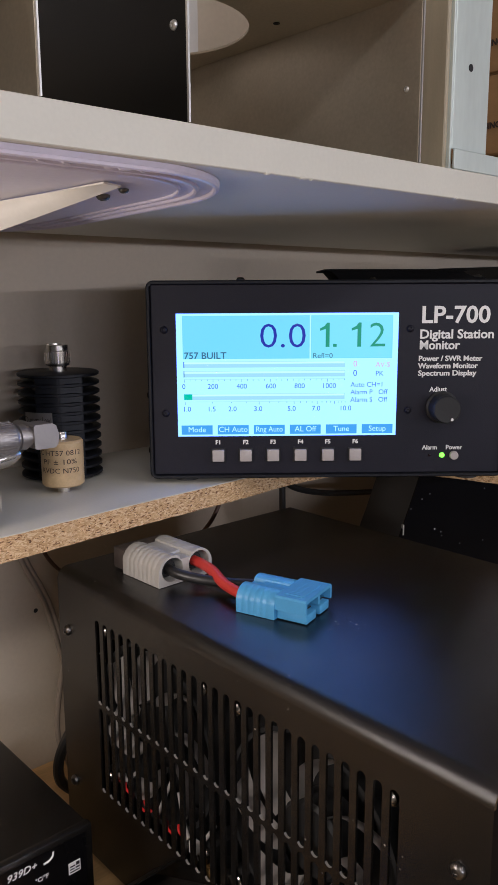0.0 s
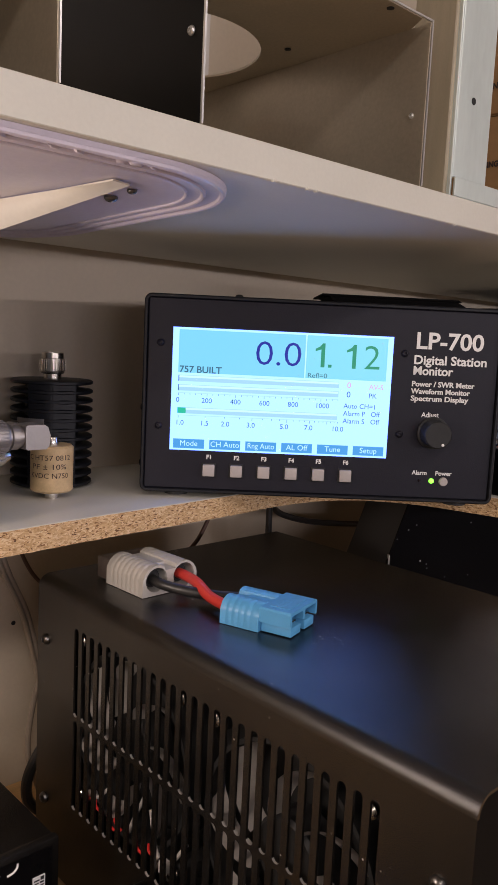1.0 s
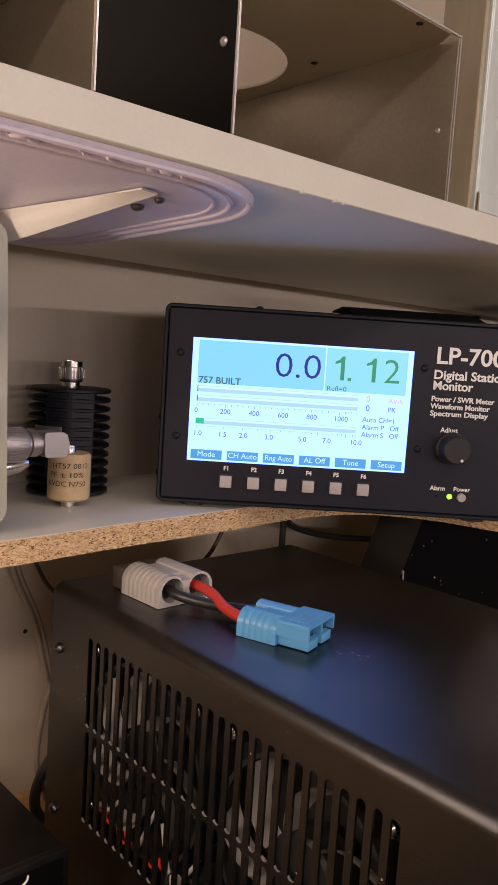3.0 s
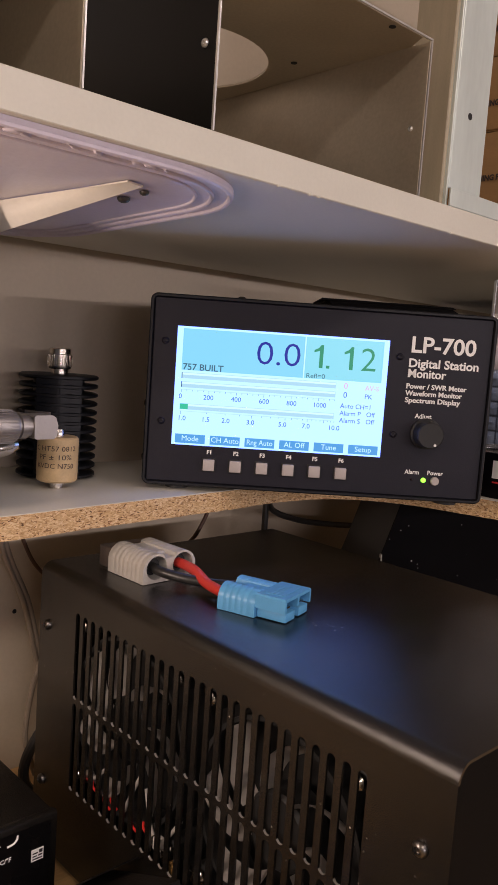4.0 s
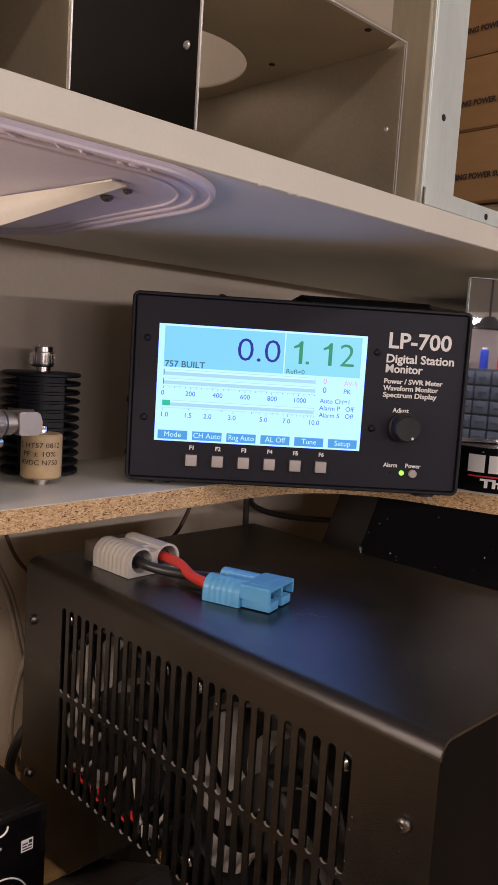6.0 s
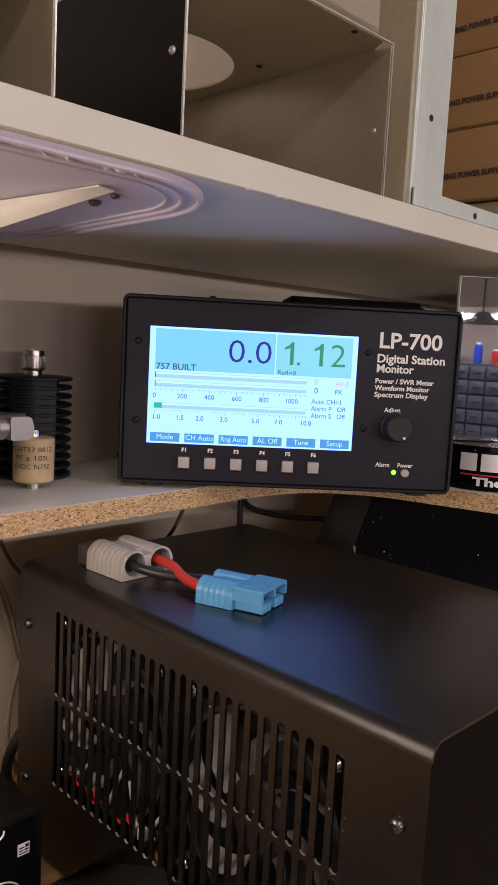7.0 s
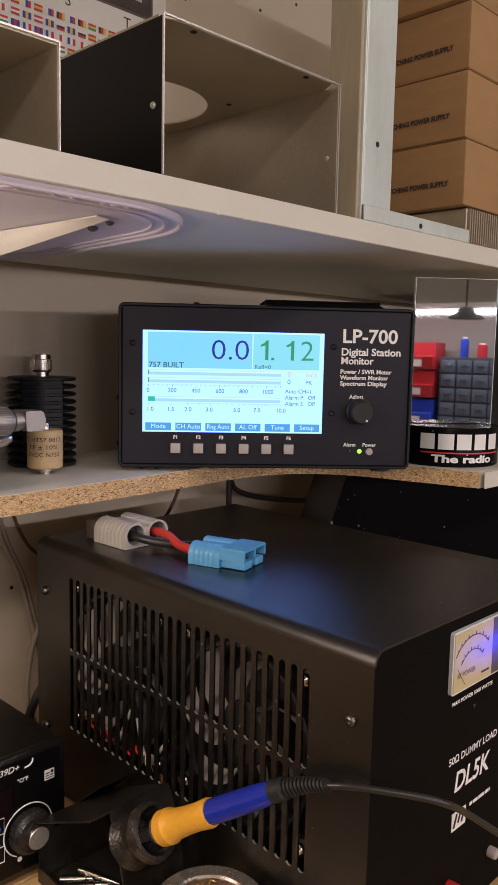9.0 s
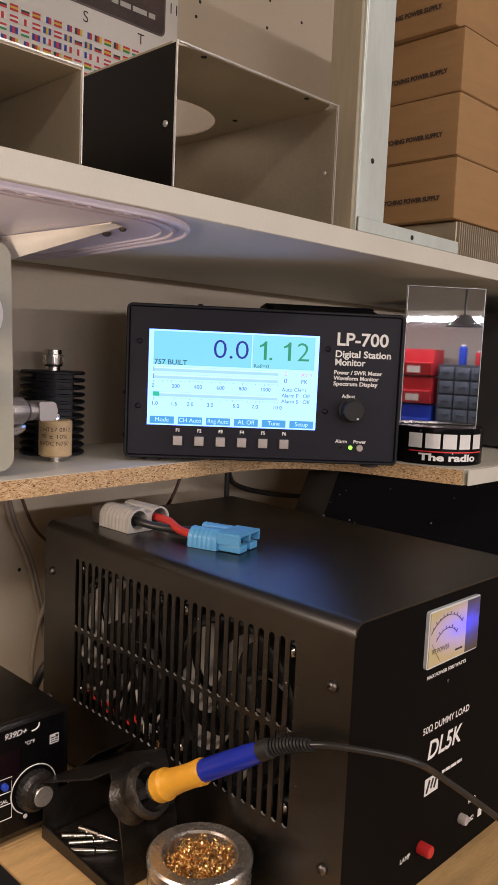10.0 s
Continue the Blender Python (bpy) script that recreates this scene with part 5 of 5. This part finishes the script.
cols = [material("flag_" + nm, c, 0.5, var=0.0) for nm, c in (("red", (0.5, 0.03, 0.04)), ("white", (0.7, 0.68, 0.64)), ("blue", (0.03, 0.05, 0.30)), ("green", (0.03, 0.25, 0.08)), ("yellow", (0.62, 0.45, 0.04)), ("black", (0.03, 0.03, 0.03)))]
flags = []
for tri in ((0, 1, 0), (2, 1, 0), (3, 1, 0), (5, 0, 4), (0, 4, 0), (2, 4, 2), (1, 0, 1), (2, 0, 2), (3, 4, 0), (1, 2, 0), (0, 5, 1)):
    me = bpy.data.meshes.new("flag")
    vs, fs = [], []
    for i in range(3):
        x0, x1 = 0.0084 * i / 3, 0.0084 * (i + 1) / 3
        if tri[0] in (0, 3):
            vs += [(0, 0, 0.0058 * i / 3), (0.0084, 0, 0.0058 * i / 3), (0.0084, 0, 0.0058 * (i + 1) / 3), (0, 0, 0.0058 * (i + 1) / 3)]
        else:
            vs += [(x0, 0, 0), (x1, 0, 0), (x1, 0, 0.0058), (x0, 0, 0.0058)]
        fs.append((4 * i, 4 * i + 1, 4 * i + 2, 4 * i + 3))
    me.from_pydata(vs, [], fs)
    for i in range(3):
        me.materials.append(cols[tri[i]])
        me.polygons[i].material_index = i
    flags.append(me)
for r in range(6):
    for c in range(21):
        f = new("flag", flags[(r * 7 + c * 5 + c // 3) % len(flags)])
        f.parent = pos
        f.location = (0.205 + c * 0.0114, -0.0012, 1.6795 - r * 0.0096)

# ---------------------------------------------------------------- under the lower shelf
tower = thing("computer_case", pose(0.5435, 0.4307, BENCH_Z, 0, 0, -28.7), "gloss black dusty equipment case beside the dummy load", "equipment case")
LEAN = [(0, 0.003), (0.0050, 0.165), (0.0120, 0.184), (0.0300, 0.2395), (0.50, 0.2395), (0.50, 0.003)]
part("body", prism(LEAN, "y", 0, 0.002), M_GLOSS, tower, "gloss black front with white dust specks")
part("shell", prism([(x + (0.0006 if x < 0.4 else -0.0006), z - 0.0004) for x, z in LEAN], "y", 0.002, 0.0855), M_DARKG, tower, "dark grey shell")
part("worn_edge", box(0.0128, 0.0145, -0.0004, 0.0030, 0.180, 0.190, 0.0005, 1, m=pose(0, 0, 0)), M_EDGE, tower, "bright worn corner")
for x in (0.02, 0.46):
    part("foot", box(x, x + 0.02, 0.02, 0.07, 0, 0.0032), M_RUB, tower)

upper_black = thing("black_case", pose(0, 0, SHELF_Z), "tall black equipment case standing behind the award", "equipment case")
part("body", box(0.78, 1.25, 0.30, 0.56, 0.002, 0.160, 0.004, 2), M_DARKG, upper_black)
part("foot", box(0.80, 1.2, 0.33, 0.53, 0, 0.0022), M_RUB, upper_black)

for nm, pts, r, mat, lab in (
        ("cable", [(0.508, 0.530, 1.264), (0.508, 0.530, 1.235), (0.509, 0.530, 1.18), (0.511, 0.53, 1.10)], 0.0031, M_CABLE, "black cable hanging behind the cabinet"),
        ("cable", [(0.506, 0.528, 1.262), (0.512, 0.530, 1.240), (0.525, 0.532, 1.228), (0.56, 0.530, 1.217), (0.61, 0.53, 1.208), (0.67, 0.53, 1.20)], 0.0030, M_CABLE, "black cable slung under the shelf"),
        ("cable", [(0.440, 0.530, 1.262), (0.436, 0.530, 1.240), (0.424, 0.530, 1.219), (0.404, 0.53, 1.196), (0.40, 0.53, 1.15)], 0.0018, M_BROWN, "thin brown cable behind the cabinet"),
        ("cable", [(0.246, 0.565, 1.263), (0.252, 0.566, 1.235), (0.261, 0.566, 1.206), (0.277, 0.566, 1.170), (0.287, 0.565, 1.130), (0.296, 0.564, 1.09)], 0.0021, M_CLEARC, "clear twin speaker cable on the wall"),
        ("cable", [(0.2500, 0.565, 1.263), (0.2560, 0.566, 1.235), (0.2650, 0.566, 1.206), (0.2810, 0.566, 1.170), (0.2910, 0.565, 1.130), (0.3000, 0.564, 1.09)], 0.0021, M_CLEARC, "clear twin speaker cable on the wall"),
        ("cable", [(0.262, 0.570, 1.263), (0.272, 0.572, 1.235), (0.289, 0.572, 1.198), (0.320, 0.57, 1.168), (0.34, 0.57, 1.15)], 0.0016, M_BROWN, "thin brown wire on the wall"),
        ("cable", [(0.298, 0.560, 1.135), (0.286, 0.562, 1.098), (0.281, 0.562, 1.055), (0.290, 0.560, BENCH_Z + 0.003)], 0.0024, M_CLEARC, "clear cable bowed beside the cabinet"),
        ("cable", [(0.310, 0.512, 1.10), (0.280, 0.520, 1.088), (0.264, 0.525, 1.062), (0.262, 0.525, 1.040), (0.275, 0.524, BENCH_Z + 0.005)], 0.0042, M_CABLE, "thick black mains cable by the cabinet")):
    c = tagged(part(nm, tube(pts, r), mat), lab, "cable", "cables")

# ---------------------------------------------------------------- soldering corner
SX0, SX1, SY0, SY1 = 0.090, 0.2055, 0.379, 0.512
stn = thing("soldering_station", pose(0, 0, BENCH_Z), "black soldering station with a dial and white lettering, on the bench", "soldering station")
part("case", box(SX0, SX1, SY0 + 0.003, SY1, 0.005, 0.0915, 0.002, 2), M_BLACK, stn)
part("bezel", box(SX0 - 0.001, SX1 + 0.001, SY0, SY0 + 0.006, 0.004, 0.0925, 0.002, 2), M_BLACK, stn, "black front bezel")
part("front_panel", box(SX0 + 0.004, SX1 - 0.004, SY0 - 0.0006, SY0 + 0.001, 0.009, 0.0885), M_DIALF, stn, "gloss black control panel")
for x in (SX0 + 0.012, SX1 - 0.012):
    for y in (SY0 + 0.015, SY1 - 0.015):
        part("foot", lathe([(0.006, 0), (0.006, 0.0052), (0, 0.0052)], 12, Matrix.Translation((x, y, 0))), M_RUB, stn)
SF = SY0 - 0.0009


def stn_text(s, x, z, size, width=None, shear=0.0):
    return text_mesh("lettering", s, size, M_WHITE, stn, Matrix.Translation((x, SF, z)) @ FACE_Y, "LEFT", width, 0.0001, 0, shear)


stn_text("939D+", 0.1525, 0.0818, 0.0042, 0.0175, 0.25)
bars(stn, Matrix.Translation((0.131, SF, 0.0815)) @ FACE_Y, 0.018, 0.0040, M_WHITE)
part("swoosh", tube([(0.1745, SF, 0.0820), (0.1780, SF, 0.0826), (0.1802, SF, 0.0845), (0.1806, SF, 0.0868)], 0.0006, 6), M_WHITE, stn)
stn_text("\u00b0C/\u00b0F", 0.1690, 0.0728, 0.0026, 0.0080)
part("antistatic_mark", box(0.1895, 0.1970, SF - 0.0001, SF + 0.0002, 0.0668, 0.0740), M_WHITE, stn)
for x0, x1, z0, z1 in ((0.1902, 0.1935, 0.0712, 0.0719), (0.1942, 0.1963, 0.0712, 0.0732), (0.1902, 0.1930, 0.0695, 0.0701), (0.1938, 0.1963, 0.0694, 0.0703), (0.1902, 0.1963, 0.0678, 0.0684)):
    part("mark_stroke", box(x0, x1, SF - 0.0003, SF - 0.0001, z0, z1), M_BLACKIN, stn)
part("readout", box(0.118, 0.165, SF - 0.0002, SF + 0.0002, 0.050, 0.072), M_LEDOFF, stn, "dark unlit readout window")
KZ = 0.0370
dial = part("dial", lathe([(0.0145, 0), (0.0145, 0.006), (0.0125, 0.0075), (0.0118, 0.009), (0.0078, 0.0095), (0.0078, 0.013), (0.0074, 0.0138), (0, 0.0138)], 40, pose(0.1768, SF, KZ, 90)), M_CRUST, stn, "dusty knurled black temperature dial")
part("dial_cap", lathe([(0.0076, 0.0138), (0.0072, 0.0145), (0, 0.0145)], 30, pose(0.1768, SF, KZ, 90)), M_CAP, dial, "brushed metal dial cap")
for k in range(24):
    part("knurl", box(-0.0008, 0.0008, 0.0142, 0.0152, 0.0005, 0.006, m=pose(0.1768, SF, KZ, 90) @ pose(0, 0, 0, 0, 0, k * 15)), M_RUB, dial)
part("dial_scale", tube([(0.1768 + 0.0182 * math.cos(radians(a)), SF, KZ + 0.0182 * math.sin(radians(a))) for a in range(-20, 241, 13)], 0.0005, 6, 3), M_WHITE, stn)
part("dial_mark", lathe([(0.0017, 0), (0.0017, 0.0003), (0, 0.0003)], 14, pose(0.1700, SF, 0.0185, 90)), M_WHITE, stn)
part("blue_button", lathe([(0.0026, 0), (0.0024, 0.003), (0, 0.0032)], 16, pose(0.1530, SF, 0.0475, 90)), M_BINB, stn, "small blue push button")
for z in (0.042, 0.022):
    part("outline", tube([(0.140, SF, z), (0.159, SF, z), (0.159, SF, z + 0.011), (0.140, SF, z + 0.011)], 0.0004, 5, smooth=False), M_WHITE, stn)
stn_text("CAL", 0.1490, 0.0345, 0.0024, 0.007)

# iron stand: bent sheet with a tray, a leaning plate and a collar
st = thing("iron_stand", pose(0, 0, BENCH_Z), "worn black bent-sheet soldering iron stand with spare tips", "iron stand")
TX0, TX1 = 0.1805, 0.2400
part("base", box(TX0, TX1, 0.2870, 0.3700, 0.0003, 0.0018), M_SOOT, st)
for x0, x1, h in ((TX0, 0.1925, 0.0430), (0.1926, 0.2040, 0.0350), (0.2041, TX1, 0.0430)):
    part("back_plate", box(x0, x1, 0.3702, 0.3716, 0.0018, h), M_SOOT, st)
part("top_plate", prism([(0.3722, 0.0445), (0.3062, 0.0755), (0.3062, 0.0740), (0.3722, 0.0431)], "x", TX0 - 0.003, TX1), M_SOOT, st, "sloping top plate")
part("top_flap", prism([(0.3722, 0.0448), (0.3500, 0.0640), (0.3500, 0.0628), (0.3722, 0.0436)], "x", 0.2120, TX1 + 0.004), M_SOOT, st, "bent tongue standing off the top")
part("front_plate", prism([(0.2850, 0.0003), (0.2905, 0.0300), (0.2975, 0.0570), (0.3060, 0.0755), (0.3076, 0.0742), (0.2990, 0.0562), (0.2921, 0.0295), (0.2866, 0.0003)], "x", 0.1925, TX1), M_SOOT, st, "leaning front plate")
part("side_lip", prism([(0.2890, 0.0018), (0.3700, 0.0018), (0.3700, 0.0125), (0.2890, 0.0085)], "x", TX0 - 0.0014, TX0 - 0.0001), M_SOOT, st)
AX = Vector((0.0175, -0.0800, 0.0525)).normalized()
EYE_P = Vector((0.2080, 0.2810, 0.0671))
turn = AX.to_track_quat("Z", "Y").to_matrix().to_4x4()
part("collar", lathe([(0.0185, -0.016), (0.0150, -0.010), (0.0150, -0.005), (0.0176, -0.001), (0.0184, 0.002), (0.0170, 0.006), (0.0145, 0.0065), (0.0130, 0.004), (0.0110, -0.026)], 40, Matrix.Translation(EYE_P - AX * 0.005) @ turn), M_CRUST, st, "flared collar with flux crust")
for a, b, c, w in ((0.1890, 0.3585, 0.0030, 50), (0.1880, 0.3480, 0.0030, 55), (0.1845, 0.3400, 0.0030, 48), (0.2030, 0.3560, 0.0045, 20)):
    tipm = Matrix.Translation((a, b, c + BENCH_Z + 0.0012)) @ pose(0, 0, 0, 90, 0, w)
    t_ = thing("soldering_tip", tipm, "bare metal spare soldering tip lying in the stand", "soldering tip", "spare tips")
    part("shank", lathe([(0, 0), (0.0030, 0), (0.0030, 0.017), (0.0022, 0.018), (0.0022, 0.024), (0.0004, 0.033), (0, 0.033)], 16), M_STEEL, t_)
iron = thing("soldering_iron", pose(0, 0, BENCH_Z), "blue and yellow soldering iron resting in its stand", "soldering iron")
IM = Matrix.Translation(EYE_P + AX * 0.004) @ turn
part("ferrule", lathe([(0, -0.03), (0.0045, -0.03), (0.0045, 0.0), (0.0090, 0.001), (0.0095, 0.005), (0.008, 0.007), (0, 0.007)], 28, IM), M_TIN, iron)
part("grip", lathe([(0.0070, 0.0040), (0.0100, 0.0040), (0.0106, 0.0048), (0.0106, 0.0118), (0.0100, 0.0126), (0.0091, 0.0150), (0.0082, 0.0250), (0.0080, 0.0350), (0.0086, 0.0450), (0.0080, 0.0470), (0.0060, 0.0470)], 36, IM), M_YEL, iron, "yellow-orange grip with a flanged front", angle=22)
part("handle", lathe([(0.0, 0.0455), (0.0074, 0.046), (0.0075, 0.060), (0.0070, 0.085), (0.0062, 0.0945), (0.006, 0.096), (0, 0.096)], 12, IM), M_BLUEH, iron, "blue plastic handle with flat facets")
prof = [(0, 0.0955), (0.0064, 0.0955), (0.0062, 0.1035)]
for k in range(12):
    z = 0.1040 + k * 0.0026
    r = 0.0054 - 0.00014 * k
    prof += [(r, z), (r, z + 0.0016), (r - 0.0011, z + 0.0017), (r - 0.0011, z + 0.0025)]
prof += [(0.0034, 0.1357), (0, 0.1357)]
relief = part("strain_relief", lathe(prof, 24, IM), M_RUB, iron, "ribbed black strain relief")
for v in relief.data.vertices:
    over = (v.co - EYE_P).dot(AX) - 0.0995
    if over > 0:
        v.co.z -= 4.6 * over * over         # the relief droops with its lead
END = EYE_P + AX * 0.137 - Vector((0, 0, 0.0064))
part("lead", tube([END, END + Vector((0.0062, -0.015, 0.0030)), (0.2560, 0.128, 0.1365), (0.2700, 0.117, 0.1310), (0.2930, 0.115, 0.1155), (0.3350, 0.102, 0.0820), (0.385, 0.085, 0.040), (0.43, 0.06, 0.005), (0.50, 0.02, 0.004)], 0.0020, 12), M_CABLE, iron, "black rubber lead")

# brass wool tip cleaner
tin = thing("tip_cleaner", pose(0.2085, 0.2310, BENCH_Z), "round tarnished tin filled with curled brass wool", "tip cleaner")
part("tin", lathe([(0, 0.0002), (0.0325, 0.0002), (0.0330, 0.001), (0.0330, 0.034), (0.0318, 0.036), (0.0318, 0.0395), (0.0334, 0.040), (0.0337, 0.0455), (0.0322, 0.0470), (0.0245, 0.0462), (0.0232, 0.0450), (0.0238, 0.022), (0, 0.022)], 56), M_TIN, tin)
bm = bmesh.new()
rng = random.Random(5)
for k in range(330):
    ang, rho = rng.uniform(0, 6.283), 0.0212 * math.sqrt(rng.uniform(0, 1))
    c = Vector((rho * math.cos(ang), rho * math.sin(ang), 0.0425 + rng.uniform(-0.008, 0.004) - 5 * rho * rho))
    ax, ph, rad_, turns = rng.uniform(0, 6.28), rng.uniform(0, 6.28), rng.uniform(0.0012, 0.0022), rng.uniform(1.2, 2.4)
    el = rng.uniform(-0.6, 0.6)
    d = Vector((math.cos(ax) * math.cos(el), math.sin(ax) * math.cos(el), math.sin(el)))
    u = d.orthogonal().normalized()
    w = d.cross(u)
    pts = []
    steps = int(turns * 10)
    for i in range(steps + 1):
        t = i / steps
        pts.append(c + d * (t - 0.5) * 0.009 + rad_ * (math.cos(ph + t * turns * 6.283) * u + math.sin(ph + t * turns * 6.283) * w))
    prev = None
    for i, p in enumerate(pts):
        a, b = bm.verts.new(p - d * 0.0004), bm.verts.new(p + d * 0.0004)
        if prev:
            bm.faces.new((prev[0], a, b, prev[1]))
        prev = (a, b)
wool = part("brass_wool", bm, M_BRASS, tin, "curled brass wool")
wool["kind"] = "stuff"

# black mat edge at the front of the bench
mat_ = thing("rubber_mat", pose(0, 0, BENCH_Z), "black rubber bench mat with a raised rim", "mat")
part("mat", box(-0.42, 0.140, 0.02, 0.374, 0.0002, 0.006, 0.002, 2), M_RUB, mat_)

# ---------------------------------------------------------------- far side of the workshop
far = thing("far_shelf", pose(-0.55, -2.62, 0), "white wall shelf with a lit strip across the workshop", "shelf")
part("board", box(-0.9, 2.9, -0.16, 0.16, 1.602, 1.630, 0.002), M_LAM, far)
for x in (0, 1.9):
    part("strip", box(x - 0.8, x + 0.8, 0.10, 0.112, 1.585, 1.597, 0.003), M_STRIP, far, "lit white strip")
desk = thing("far_bench", pose(-0.55, -2.62, 0), "pale work bench across the workshop", "bench")
part("top", box(-0.9, 0.9, -0.16, 0.22, 0.86, 0.90, 0.003), M_LAM, desk)
for x in (-0.85, 0.80):
    part("leg", box(x, x + 0.05, -0.1, 0.15, 0, 0.86), M_DRAWF, desk)

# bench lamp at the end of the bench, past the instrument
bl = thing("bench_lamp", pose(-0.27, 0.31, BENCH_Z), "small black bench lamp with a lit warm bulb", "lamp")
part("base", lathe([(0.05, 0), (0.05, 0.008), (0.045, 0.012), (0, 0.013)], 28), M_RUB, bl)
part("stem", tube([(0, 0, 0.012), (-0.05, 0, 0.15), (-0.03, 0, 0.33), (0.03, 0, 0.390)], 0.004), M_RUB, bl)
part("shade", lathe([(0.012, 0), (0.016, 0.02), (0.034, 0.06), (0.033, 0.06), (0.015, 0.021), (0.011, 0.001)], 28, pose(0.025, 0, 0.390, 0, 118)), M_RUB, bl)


def drawer_cabinet(m):
    c = thing("drawer_cabinet", m, "blue-grey small-parts drawer cabinet on the far bench", "cabinet")
    part("frame", box(0, 0.42, -0.14, 0, 0, 0.50, 0.003), M_DRAWF, c)
    for i in range(5):
        for j in range(7):
            d = part("drawer", box(0.012 + i * 0.081, 0.085 + i * 0.081, 0.001, 0.008, 0.012 + j * 0.069, 0.072 + j * 0.069, 0.003), M_DRAW, c)
            part("pull", box(0.030 + i * 0.081, 0.067 + i * 0.081, 0.0082, 0.016, 0.045 + j * 0.069, 0.050 + j * 0.069), M_DRAW, d)
    return c


drawer_cabinet(pose(-0.66, -2.62, 0.88))
for k, (x, z, mat, lab) in enumerate(((-1.06, 0.90, M_BINB, "blue"), (-0.86, 0.90, M_BINB, "blue"), (-1.06, 1.04, M_BINB, "blue"), (-0.86, 1.04, M_BINB, "blue"), (-1.06, 1.18, M_BINR, "red"), (-0.86, 1.18, M_BINR, "red"), (-1.06, 1.32, M_BINR, "red"), (-0.86, 1.32, M_BINR, "red"))):
    b = thing("storage_bin", pose(x, -2.60, z), lab + " plastic stacking bin on the far bench", "bin", "stacked bins")
    part("shell", prism([(-0.14, 0), (0.0, 0), (0.02, 0.06), (-0.02, 0.065), (-0.02, 0.13), (-0.14, 0.13)], "x", 0, 0.175), mat, b)
    part("label_holder", box(0.05, 0.12, 0.013, 0.020, 0.012, 0.045), M_PAPER, b)
shade = thing("pendant_lamp", pose(-0.255, -1.9, 1.528), "dark round lamp head on an arm across the workshop", "lamp")
part("shade", lathe([(0.0, 0.045), (0.018, 0.045), (0.062, 0.010), (0.074, 0), (0.070, 0.0), (0, 0.026)], 32), M_DARKG, shade)
part("stem", tube([(0, 0, 0.045), (0, 0, 0.971)], 0.004, smooth=False), M_DARKG, shade)

for x, r, h, mat, lab in ((-0.56, 0.020, 0.10, M_BINB, "blue spray can standing on the far drawer cabinet"), (-0.47, 0.024, 0.07, M_BINR, "red tin standing on the far drawer cabinet"),
                          (-0.38, 0.020, 0.085, M_BRASS, "small brass-coloured tin on the far drawer cabinet")):
    can = thing("spray_can" if h > 0.095 else "tin", pose(x, -2.68, 1.3801), lab, "can")
    part("body", lathe([(0, 0), (r * 0.95, 0), (r, 0.004), (r, h * 0.84), (r * 0.72, h * 0.90), (r * 0.72, h * 0.91)], 24), mat, can)
    part("cap", lathe([(r * 0.70, h * 0.905), (r * 0.66, h), (0, h)], 24), M_WHITE, can, "pale cap")
